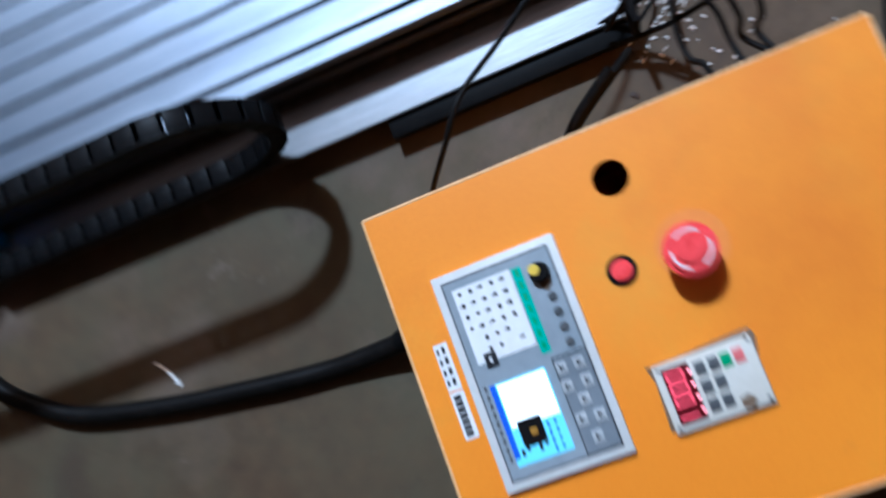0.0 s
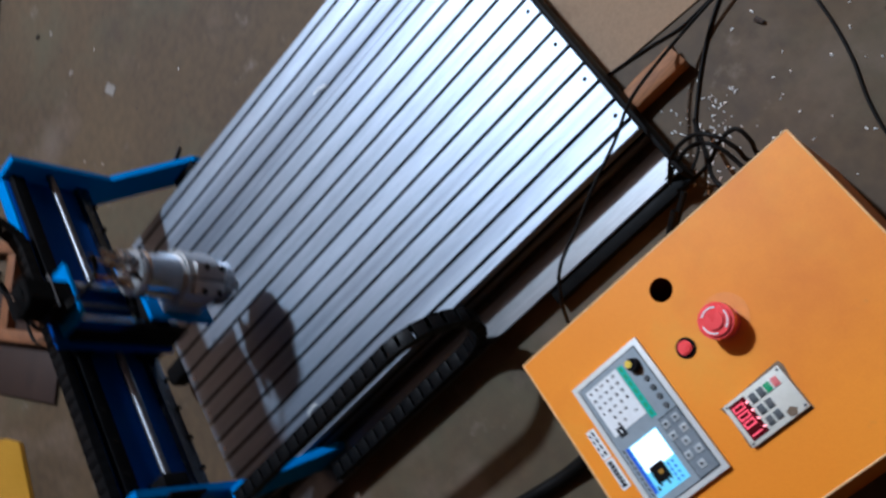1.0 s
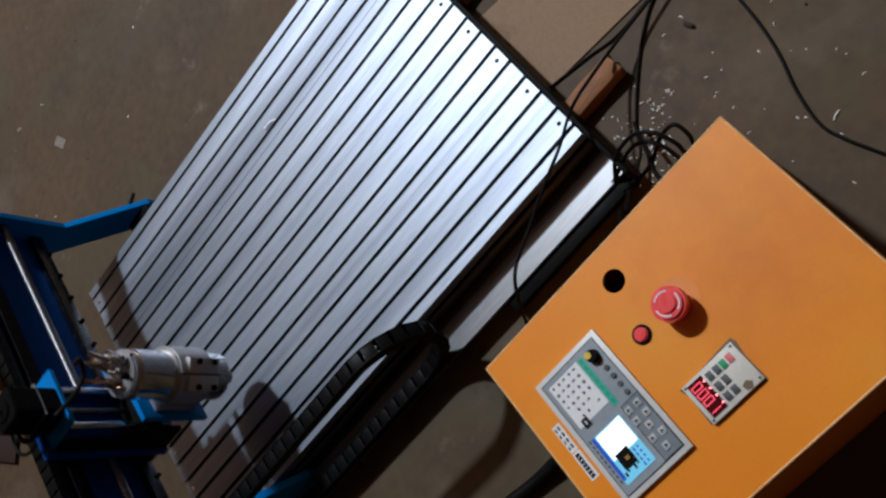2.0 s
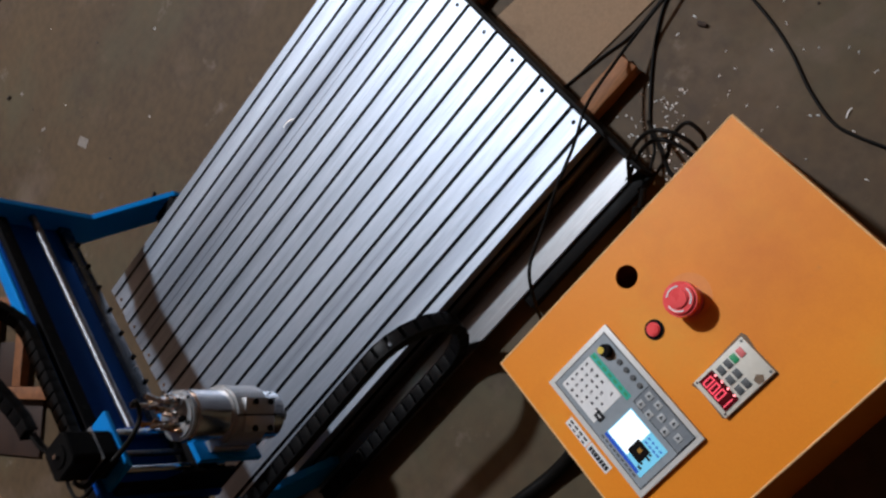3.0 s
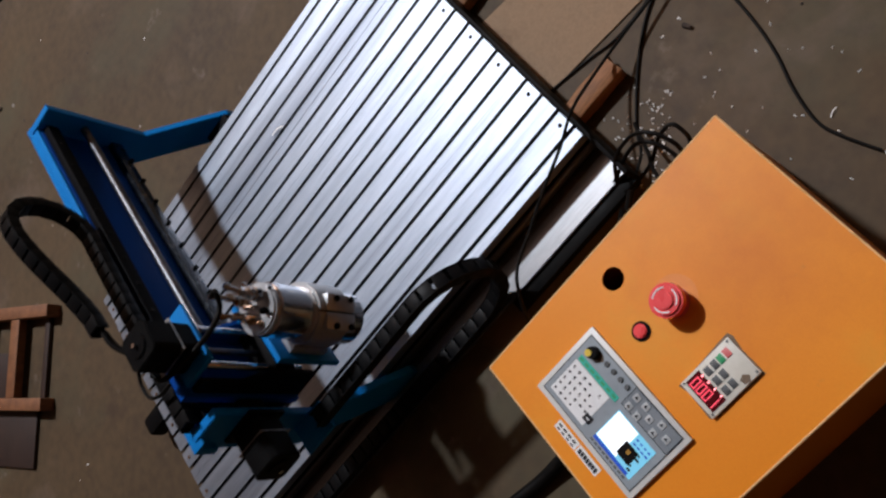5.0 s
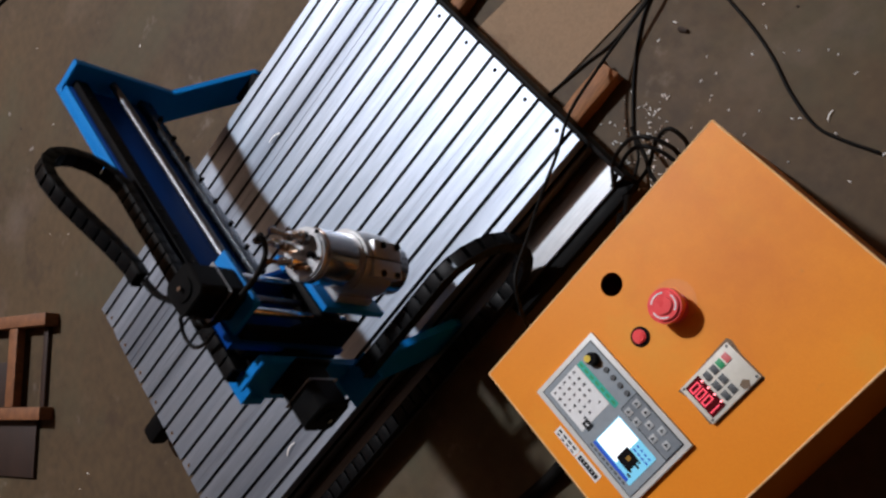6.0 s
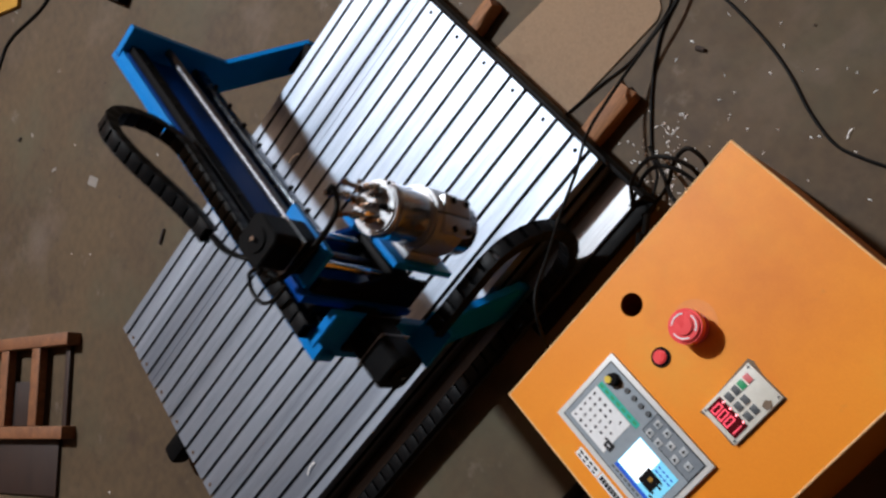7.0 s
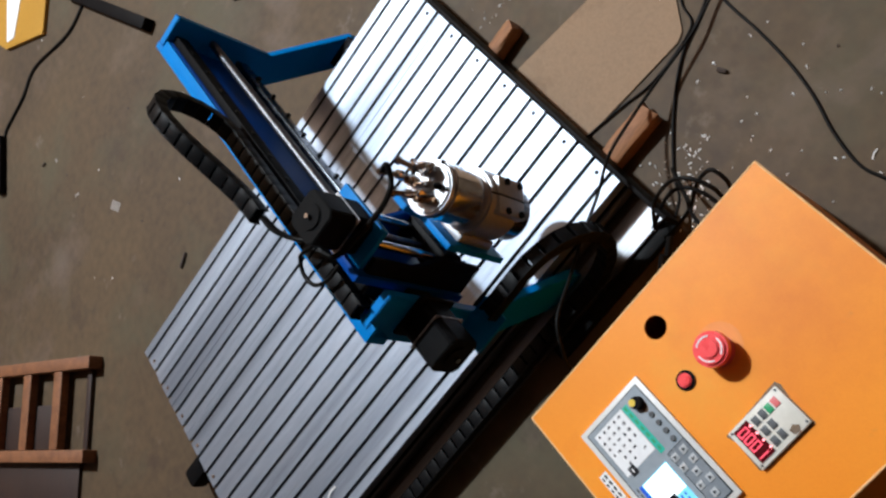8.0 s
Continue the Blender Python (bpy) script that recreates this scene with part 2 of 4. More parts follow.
def bed():
    t = thing("router_bed", "black steel router bed with slotted aluminium table, on wood blocks", "machine bed")
    # one extruded profile with two T-slots
    w, s, z = 0.0797, 0.0037, TOP
    out = [(0, z - 0.02), (0, z)]
    for c in (w * 0.25, w * 0.75):
        out += [(c - s, z), (c - s, z - 0.004), (c - 2 * s, z - 0.004), (c - 2 * s, z - 0.011), (c + 2 * s, z - 0.011), (c + 2 * s, z - 0.004), (c + s, z - 0.004), (c + s, z)]
    out += [(w, z), (w, z - 0.02)]
    bm = bmesh.new()
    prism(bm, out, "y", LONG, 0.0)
    # slot walls and floors take the dark colour that imitates their shade
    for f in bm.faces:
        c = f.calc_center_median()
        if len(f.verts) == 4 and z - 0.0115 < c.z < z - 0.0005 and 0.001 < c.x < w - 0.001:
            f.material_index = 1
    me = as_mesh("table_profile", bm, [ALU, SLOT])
    bm = bmesh.new()
    rod(bm, (0, 0, -0.002), (0, 0, 0.0006), 0.0035, 14)
    rod(bm, (0, 0, 0.0006), (0, 0, 0.0008), 0.0018, 6)
    sc = as_mesh("table_screw", bm, RAIL)
    bm = bmesh.new()
    rod(bm, (0, 0, -0.002), (0, 0, 0.0012), 0.004, 14, bevel=0.0006)
    sc2 = as_mesh("table_screw", bm, CHROME)
    for k in range(8):
        p = new("table_profile", me)
        p.parent = t
        p.location = (FAR + 0.08 * k, 0, 0)
        p.rotation_euler.y = radians((1.7, -0.6, -0.25, -0.06, 0.05, -0.04, 0.06, 0.0)[k])
        p.location.z = TOP * (1 - math.cos(p.rotation_euler.y))
        p.location.x -= TOP * math.sin(p.rotation_euler.y)
        for y, d in ((-0.0135, sc), (-0.955, sc2)):
            q = new("table_screw", d)
            q.parent = p
            q.location = (0.04, y, TOP)
    # black frame under the table
    bm = bmesh.new()
    box(bm, FAR + 0.012, FAR + 0.05, LONG + 0.03, -0.004, 0.1005, 0.1297, 0.003)
    part("side_beam", bm, BLACK, t)
    bm = bmesh.new()
    box(bm, -0.05, -0.010, LONG + 0.03, -0.004, 0.1005, 0.1297, 0.003)
    part("side_beam", bm, BLACK, t)
    for y in (-0.90, -0.5, -0.1):
        bm = bmesh.new()
        box(bm, FAR + 0.05, -0.05, y - 0.02, y + 0.02, 0.1045, 0.1297, 0.002)
        part("cross_beam", bm, BLACK, t)
    bm = bmesh.new()
    box(bm, FAR - 0.020, 0.092, 0.001, 0.008, 0.098, 0.146, 0.0015)
    part("end_plate", bm, BLACK, t, "black painted steel end plate")
    bm = bmesh.new()
    box(bm, FAR - 0.02, 0.068, LONG + 0.012, LONG + 0.028, 0.098, 0.1285, 0.002)
    part("end_plate", bm, BLACK, t, "black painted steel end plate")
    # linear guides on both sides
    for x in (-0.0099, FAR + 0.003):
        bm = bmesh.new()
        box(bm, x, x + 0.009, LONG + 0.03, -0.004, 0.106, 0.120, 0.001)
        part("guide_rail", bm, RAIL, t, "dark linear guide rail")
    # cable tray on the control side: a bare plate with a folded lip, a black strip beside its end
    bm = bmesh.new()
    prism(bm, [(0.0165, 0.0955), (0.0165, 0.0985), (0.0655, 0.0985), (0.0655, 0.1015), (0.0680, 0.1015), (0.0680, 0.0955)], "y", LONG + 0.06, 0.0005, 0.0006)
    part("cable_tray", bm, TRAY, t, "bare aluminium cable tray")
    bm = bmesh.new()
    box(bm, 0.0684, 0.0900, -0.271, 0.0008, 0.0790, 0.0950, 0.002)
    part("tray_rim", bm, BLACK_MATT, t)
    bm = bmesh.new()
    box(bm, 0.002, 0.0160, LONG + 0.03, 0.0005, 0.088, 0.0945, 0.001)
    part("base_plate", bm, BASE, t, "dull metal base plate beside the table")
    bm = bmesh.new()
    box(bm, 0.0015, 0.0060, LONG + 0.03, 0.0, 0.1060, 0.1240, 0.001)
    part("side_strip", bm, TRAY, t, "bare metal strip below the table edge")
    bm = bmesh.new()
    box(bm, -0.370, -0.328, LONG - 0.080, LONG + 0.011, 0.085, 0.125, 0.010)
    part("end_stop", bm, BLACK_MATT, t, "black rubber end stop")
    for x, y in ((-0.315, -0.90), (FAR + 0.07, -0.90), (-0.07, -0.90)):
        bm = bmesh.new()
        rod(bm, (x, y, FLOOR), (x, y, 0.088), 0.024, 20, 0.02)
        rod(bm, (x, y, 0.088), (x, y, 0.1046), 0.012, 14)
        part("rubber_foot", bm, RUBBER, t)
    return t


bed()


def wood_block(x0, x1, y0, y1, h, seed):
    rnd = random.Random(seed)
    bm = bmesh.new()
    n = 9
    rings = []
    for i in range(n):
        y = y0 + (y1 - y0) * i / (n - 1)
        ring = []
        for a in range(10):
            an = 2 * math.pi * a / 10
            ex = abs(math.cos(an)) ** 0.5 * math.copysign(1, math.cos(an))
            ez = abs(math.sin(an)) ** 0.5 * math.copysign(1, math.sin(an))
            k = 1 + rnd.uniform(-0.07, 0.07)
            ring.append(bm.verts.new(((x0 + x1) / 2 + (x1 - x0) / 2 * ex * k, y + (rnd.uniform(-0.006, 0.006) if i in (0, n - 1) else 0), FLOOR + max(0.0, h / 2 + h / 2 * ez * (k if ez > 0 else 1)))))
        rings.append(ring)
    for r, q in zip(rings, rings[1:]):
        for a in range(10):
            bm.faces.new((r[a], r[(a + 1) % 10], q[(a + 1) % 10], q[a]))
    bm.faces.new(rings[0])
    bm.faces.new(rings[-1])
    bmesh.ops.recalc_face_normals(bm, faces=bm.faces)
    return tagged(part("wood_block", bm, BARK), "rough brown wood offcut propping the router bed", "wood block", "blocks under the router")


wood_block(-0.092, -0.052, -0.135, 0.100, 0.030, 1)
wood_block(-0.407, -0.377, -0.135, 0.062, 0.030, 2)

# ---- the gantry, built about its own origin: y = 0 at the bend of the side plates ----
PLATE = [(-0.058, 0.459), (-0.001, 0.459), (0.0, 0.252), (0.102, 0.112), (0.102, 0.085), (0.045, 0.085), (0.020, 0.116), (-0.072, 0.245), (-0.072, 0.432)]


def motor(t, at, size=0.057, long=0.076, parent_label="black stepper motor"):
    """A square stepper motor that points along its z."""
    bm = bmesh.new()
    h = size / 2
    c = h * 0.72
    prism(bm, [(-c, -h), (c, -h), (h, -c), (h, c), (c, h), (-c, h), (-h, c), (-h, -c)], "z", -long, 0, 0.0015)
    rod(bm, (0, 0, 0), (0, 0, 0.0025), h * 0.62, 24, bevel=0.0008)
    bmesh.ops.transform(bm, matrix=at, verts=bm.verts)
    m = part("stepper_motor", bm, BLACK_MATT, t, parent_label)
    bm = bmesh.new()
    rod(bm, (0, 0, 0.002), (0, 0, 0.008), 0.0032, 12)
    bmesh.ops.transform(bm, matrix=at, verts=bm.verts)
    part("motor_shaft", bm, CHROME, m)
    bm = bmesh.new()
    box(bm, -h - 0.0007, h + 0.0007, -h - 0.0007, h + 0.0007, -long * 0.60, -long * 0.575)
    bmesh.ops.transform(bm, matrix=at, verts=bm.verts)
    part("motor_band", bm, BAND, m)
    return m


def gantry():
    t = thing("gantry", "blue steel router gantry with guide rails and ball screw", "gantry")
    for lo, hi in ((-0.706, -0.691), (0.009, 0.024)):
        bm = bmesh.new()
        prism(bm, PLATE, "x", lo, hi, 0.0012)
        part("side_plate", bm, BLUE, t, "bent blue steel side plate")
    # back plate is coloured as blue paint in shade
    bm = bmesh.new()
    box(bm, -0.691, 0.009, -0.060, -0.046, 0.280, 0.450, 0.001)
    part("back_plate", bm, BLUE_SHADE, t, "blue back plate in the shaded tone")
    bm = bmesh.new()
    box(bm, -0.712, 0.035, -0.072, -0.0605, 0.420, 0.4500, 0.0012)
    box(bm, -0.691, 0.035, -0.072, -0.0475, 0.4500, 0.4565, 0.0012)
    box(bm, -0.712, -0.6912, -0.072, -0.0605, 0.4500, 0.4565, 0.0012)
    part("top_strip", bm, BLUE, t)
    for z in (0.434, 0.300):
        bm = bmesh.new()
        box(bm, -0.690, 0.006, -0.0458, -0.032, z - 0.012, z + 0.012, 0.0012)
        r = part("guide_rail", bm, RAIL if z > 0.4 else STEEL, t, "dark linear guide rail" if z > 0.4 else "ground steel guide rail")
        for i in range(11):
            bm = bmesh.new()
            low = 0.0 if z > 0.4 else 0.0105
            rod(bm, (-0.638 + 0.06 * i, -0.0325, z - low), (-0.638 + 0.06 * i, -0.0305 + low * 0.25, z - low), 0.0042, 12)
            part("rail_bolt", bm, RUBBER, r)
    # ball screw with a visible thread
    bm = bmesh.new()
    rod(bm, (-0.691, -0.022, 0.374), (0.009, -0.022, 0.374), 0.0072, 18)
    prev = None
    for i in range(900):
        a = i * math.pi / 4
        x = -0.66 + i * 0.005 / 8 * 1.2
        if x > -0.005:
            break
        q = []
        for dx, r in ((-0.0012, 0.0070), (0.0, 0.0084), (0.0012, 0.0070)):
            q.append(bm.verts.new((x + dx, -0.022 + r * math.cos(a), 0.374 + r * math.sin(a))))
        if prev:
            for u in range(2):
                bm.faces.new((prev[u], prev[u + 1], q[u + 1], q[u]))
        prev = q
    part("ball_screw", bm, SCREW_STEEL, t, "polished ball screw")
    bm = bmesh.new()
    box(bm, -0.018, 0.006, -0.0455, -0.004, 0.35, 0.398, 0.002)
    part("screw_bearing", bm, BLACK, t)
    # guide blocks on the feet of the plates
    bm = bmesh.new()
    box(bm, -0.690, FAR - 0.002, 0.035, 0.100, 0.098, 0.124, 0.002)
    part("guide_block", bm, RAIL, t)
    bm = bmesh.new()
    box(bm, -0.691, 0.009, 0.05, 0.1, 0.0862, 0.0942)
    part("cross_tie", bm, BLACK, t)
    # motor on the control side
    motor(t, Matrix.Translation((0.104, -0.022, 0.374)) @ Matrix.Rotation(radians(90), 4, "Y"))
    bm = bmesh.new()
    box(bm, 0.024, 0.030, -0.056, 0.012, 0.34, 0.408, 0.001)
    part("motor_mount", bm, BLACK, t)
    # chain bracket on the outer side of the plate
    bm = bmesh.new()
    box(bm, 0.0242, 0.075, -0.035, 0.03, 0.276, 0.282, 0.001)
    box(bm, 0.0242, 0.030, -0.035, 0.03, 0.22, 0.276, 0.001)
    part("chain_bracket", bm, BLUE, t)
    for y in (-0.05, -0.02):
        bm = bmesh.new()
        rod(bm, (-0.7122, y - 0.018, 0.440), (-0.7175, y - 0.018, 0.440), 0.0055, 10)
        part("plate_bolt", bm, BLACK, t)
    return t


GANTRY = gantry()

# ---- the spindle carriage, built about the spindle's axis in x and the gantry's origin in y ----


def carriage():
    t = thing("spindle_carriage", "blue spindle carriage with silver water-cooled spindle and black motor", "spindle carriage")
    for z in (0.434, 0.300):
        for x in (-0.062, 0.008):
            bm = bmesh.new()
            box(bm, x, x + 0.045, -0.0455, -0.012, z - 0.021, z + 0.021, 0.002)
            part("guide_block", bm, RAIL, t)
    # carriage plate gets the darker blue to imitate shade
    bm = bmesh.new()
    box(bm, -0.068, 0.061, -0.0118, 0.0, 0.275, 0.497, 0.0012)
    part("carriage_plate", bm, BLUE_SHADE, t, "blue carriage plate in the shaded tone")
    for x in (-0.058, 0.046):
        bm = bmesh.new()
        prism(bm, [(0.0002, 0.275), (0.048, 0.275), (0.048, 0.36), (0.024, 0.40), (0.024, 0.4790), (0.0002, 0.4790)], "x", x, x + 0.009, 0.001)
        # shade is painted in: black on the +x plate, darker blue on the other
        part("lift_side_plate", bm, BLACK if x > 0 else BLUE_SHADE, t)
    bm = bmesh.new()
    box(bm, -0.058, 0.046, 0.0003, 0.062, 0.4795, 0.4875, 0.0012)
    part("motor_plate", bm, BLUE, t, "blue motor plate")
    motor(t, Matrix.Translation((0.0, 0.031, 0.565)), long=0.0772, parent_label="black stepper motor of the lifting axis")
    for x in (-0.036, 0.034):
        bm = bmesh.new()
        rod(bm, (x, 0.036, 0.285), (x, 0.036, 0.4785), 0.006, 16)
        part("guide_rod", bm, CHROME, t, "polished guide rod")
    bm = bmesh.new()
    rod(bm, (0, 0.03, 0.285), (0, 0.03, 0.4785), 0.005, 12)
    part("lift_screw", bm, SCREW_STEEL, t)
    bm = bmesh.new()
    box(bm, -0.047, 0.045, 0.012, 0.050, 0.31, 0.35, 0.003)
    part("lift_block", bm, BLACK, t)
    bm = bmesh.new()
    box(bm, -0.030, 0.049, 0.0605, 0.0705, 0.232, 0.362, 0.0012)
    part("spindle_plate", bm, BLUE, t, "blue spindle mounting plate")
    bm = bmesh.new()
    prism(bm, [(-0.058, 0.345), (-0.0304, 0.345), (-0.0304, 0.3625), (-0.018, 0.3625), (-0.030, 0.392), (-0.058, 0.392)], "y", 0.0605, 0.0705, 0.001)
    part("plate_ear", bm, BLUE, t)
    # clamp: a ring round the middle of the spindle, split at a flat boss, on a necked foot
    cx, cy = 0.003, 0.121
    bm = bmesh.new()
    rod(bm, (cx, cy, 0.268), (cx, cy, 0.342), 0.0475, 56, bevel=0.004)
    c = part("spindle_clamp", bm, CLAMP, t, "satin silver split clamp ring")
    bm = bmesh.new()
    box(bm, -0.026, 0.026, 0.086, 0.110, 0.266, 0.336, 0.006)
    part("clamp_neck", bm, CLAMP, c)
    bm = bmesh.new()
    box(bm, -0.034, 0.038, 0.0708, 0.0855, 0.262, 0.338, 0.003)
    part("clamp_foot", bm, CLAMP, c)
    split = Matrix.Translation((cx, cy, 0)) @ Matrix.Rotation(radians(50), 4, "Z")
    for lo, hi in ((-0.027, -0.0012), (0.0012, 0.027)):
        bm = bmesh.new()
        box(bm, 0.036, 0.0505, lo, hi, 0.264, 0.326, 0.0015, split)
        part("clamp_ear", bm, CLAMP, c)
        for z in (0.274, 0.306):
            bm = bmesh.new()
            y = lo + 0.006 if lo < 0 else hi - 0.006
            rod(bm, split @ Vector((0.0500, y, z)), split @ Vector((0.0535, y, z)), 0.0052, 12)
            part("clamp_bolt", bm, BLACK, c)
    bm = bmesh.new()
    box(bm, 0.0465, 0.0482, -0.0012, 0.0012, 0.2585, 0.3395, 0, split)
    part("clamp_slit", bm, BLACK, c)
    bm = bmesh.new()
    rod(bm, (cx, cy, 0.228), (cx, cy, 0.408), 0.040, 56, bevel=0.003)
    s = part("spindle", bm, CHROME, t, "polished steel spindle body")
    bm = bmesh.new()
    rod(bm, (cx, cy, 0.408), (cx, cy, 0.420), 0.0385, 48, bevel=0.003)
    part("spindle_cap", bm, CAP, s, "turned metal cap")
    bm = bmesh.new()
    rod(bm, (cx, cy, 0.218), (cx, cy, 0.2278), 0.024, 32, 0.030)
    rod(bm, (cx, cy, 0.198), (cx, cy, 0.218), 0.012, 24)
    part("collet_nut", bm, BRACKET, s)
    for x, y, h, r, mt, way in ((-0.016, 0.112, 0.020, 0.0052, COPPER, (-0.020, -0.006)), (0.012, 0.106, 0.020, 0.0052, COPPER, (-0.018, -0.010)), (-0.006, 0.140, 0.024, 0.0085, CHROME, (-0.004, 0.004)),
                                (-0.024, 0.134, 0.014, 0.0042, CHROME, (-0.010, 0.0)), (0.020, 0.134, 0.010, 0.0040, RAIL, (0.004, 0.0)), (0.004, 0.124, 0.012, 0.0036, CHROME, (-0.012, -0.012)), (0.028, 0.116, 0.008, 0.0034, COPPER, (-0.006, -0.006))):
        bm = bmesh.new()
        rod(bm, (x, y, 0.420), (x, y, 0.420 + h), r, 12)
        rod(bm, (x, y, 0.420 + h * 0.25), (x, y, 0.420 + h * 0.6), r * 1.4, 6)
        rod(bm, (x, y, 0.420 + h * 0.9), (x + way[0], y + way[1], 0.420 + h * 0.9 + 0.002), r * 0.78, 10)
        rod(bm, (x + way[0] * 0.55, y + way[1] * 0.55, 0.420 + h * 0.9 + 0.001), (x + way[0] * 0.85, y + way[1] * 0.85, 0.420 + h * 0.9 + 0.002), r * 1.05, 6)
        part("pipe_fitting", bm, mt, s)
    for x, y, dx, dy, top, r, mt in ((-0.020, 0.116, -0.012, -0.012, 0.058, 0.0044, CHROME), (0.006, 0.108, -0.010, -0.016, 0.046, 0.0040, COPPER), (-0.010, 0.134, -0.018, -0.004, 0.050, 0.0046, CHROME), (0.016, 0.118, -0.006, -0.014, 0.040, 0.0036, CHROME)):
        bm = bmesh.new()
        rod(bm, (x, y, 0.420), (x + dx * 0.3, y + dy * 0.3, 0.420 + top * 0.5), r, 12)
        rod(bm, (x + dx * 0.25, y + dy * 0.25, 0.420 + top * 0.42), (x + dx * 0.35, y + dy * 0.35, 0.420 + top * 0.58), r * 1.5, 6)
        rod(bm, (x + dx * 0.3, y + dy * 0.3, 0.420 + top * 0.5), (x + dx, y + dy, 0.420 + top), r * 0.85, 12)
        rod(bm, (x + dx * 0.8, y + dy * 0.8, 0.420 + top * 0.86), (x + dx * 0.95, y + dy * 0.95, 0.420 + top * 0.96), r * 1.25, 12)
        part("hose_barb", bm, mt, s)
    for x, y in ((-0.03, 0.118), (0.03, 0.138), (0.0, 0.16), (0.0, 0.096)):
        bm = bmesh.new()
        rod(bm, (x, y, 0.420), (x, y, 0.4225), 0.0028, 10)
        part("cap_screw", bm, RAIL, s)
    tube("spindle_cable", [(-0.030, 0.104, 0.474), (-0.026, 0.119, 0.478), (-0.010, 0.103, 0.468), (0.010, 0.083, 0.479), (0.030, 0.063, 0.502), (0.038, 0.029, 0.518), (0.036, 0.005, 0.525), (0.020, -0.004, 0.530)], 0.0040, RUBBER, t)
    tube("motor_cable", [(-0.020, -0.012, 0.505), (-0.036, -0.046, 0.500), (-0.038, -0.060, 0.492), (-0.022, -0.070, 0.488), (0.003, -0.066, 0.488), (0.018, -0.045, 0.490), (0.022, -0.015, 0.493)], 0.003, RUBBER, t)
    for k in range(2):
        tube("chain_cable", [(-0.105, -0.045, 0.536 - 0.006 * k), (-0.075, -0.045, 0.528 - 0.008 * k), (-0.05, -0.035, 0.515 - 0.008 * k), (-0.03, -0.02, 0.51 - 0.006 * k), (-0.02, -0.004, 0.51)], 0.0035, RUBBER, t)
    return t


CARRIAGE = carriage()

# ---- cable chains: rigid links laid along a path that rolls with the axis ----
PITCH = 0.0235


def link_mesh():
    bm = bmesh.new()
    for y in (-0.0125, 0.010):
        box(bm, -0.0145, 0.0145, y, y + 0.0025, -0.0095, 0.0095, 0.0012)
    box(bm, -0.0100, 0.0100, -0.0101, 0.0101, 0.0060, 0.0092, 0.0008)
    box(bm, -0.0100, 0.0100, -0.0101, 0.0101, -0.0092, -0.0060, 0.0008)
    return as_mesh("link", bm, CHAIN)


LINK = link_mesh()


def along(path, s):
    """The point and the direction at the length s of a list of points."""
    for a, b in zip(path, path[1:]):
        d = (b - a).length
        if s <= d:
            return a + (b - a) * (s / d), (b - a) / d
        s -= d
    return b + (b - a).normalized() * s, (b - a).normalized()


def rolled(anchor, end, low, radius, sign, length):
    """A chain in a plane (u along, w up): from the anchor along the low run, round the bend, and back to the end."""
    def build(c):
        pts = [Vector(anchor), Vector((c, low))]
        for i in range(1, 25):
            a = math.pi * i / 24
            pts.append(Vector((c + sign * radius * math.sin(a), low + radius - radius * math.cos(a))))
        top = pts[-1]
        e = Vector(end)
        for i in range(1, 13):
            k = i / 12
            ease = k * k * (3 - 2 * k)
            pts.append(Vector((top.x + (e.x - top.x) * k, top.y + (e.y - top.y) * ease)))
        return pts, sum((b - a).length for a, b in zip(pts, pts[1:]))
    lo, hi = end[0] - sign * 0.1, end[0] + sign * 1.2
    for _ in range(40):
        mid = (lo + hi) / 2
        if build(mid)[1] < length:
            lo = mid
        else:
            hi = mid
    return build((lo + hi) / 2)[0]


def chain_thing(name, label, count):
    t = thing(name, label, "cable chain")
    links = []
    for _ in range(count):
        o = new("link", LINK)
        o.parent = t
        links.append(o)
    return t, links


CHAIN_X, LINKS_X = chain_thing("gantry_cable_chain", "black plastic cable chain looped over the gantry beam", 35)
CHAIN_Y, LINKS_Y = chain_thing("bed_cable_chain", "black plastic cable chain looped beside the router bed", 42)

# ---- the control box ----
BOX_AT = pose(0.2075, -0.281, FLOOR, 0, 0, 0.25)
BW, BL, BH = 0.327, 0.427, 0.227


def flat(parent, name, x0, x1, y0, y1, z0, h, mat, label="", bevel=0.0):
    bm = bmesh.new()
    box(bm, x0, x1, y0, y1, z0, z0 + h, bevel)
    return part(name, bm, mat, parent, label)


def control_box():
    t = thing("control_box", "orange powder-coated steel control box with panel, keypad and stop button", "control box", BOX_AT)
    bm = bmesh.new()
    box(bm, 0.002, BW - 0.002, 0.002, BL - 0.002, 0.0, 0.002)
    part("bottom_sheet", bm, ORANGE, t)
    for b in ((0, BW, 0, 0.002), (0, BW, BL - 0.002, BL), (0, 0.002, 0.002, BL - 0.002), (BW - 0.002, BW, 0.002, BL - 0.002)):
        bm = bmesh.new()
        box(bm, *b, 0.0, BH - 0.0031)
        part("side_sheet", bm, ORANGE, t)
    return t


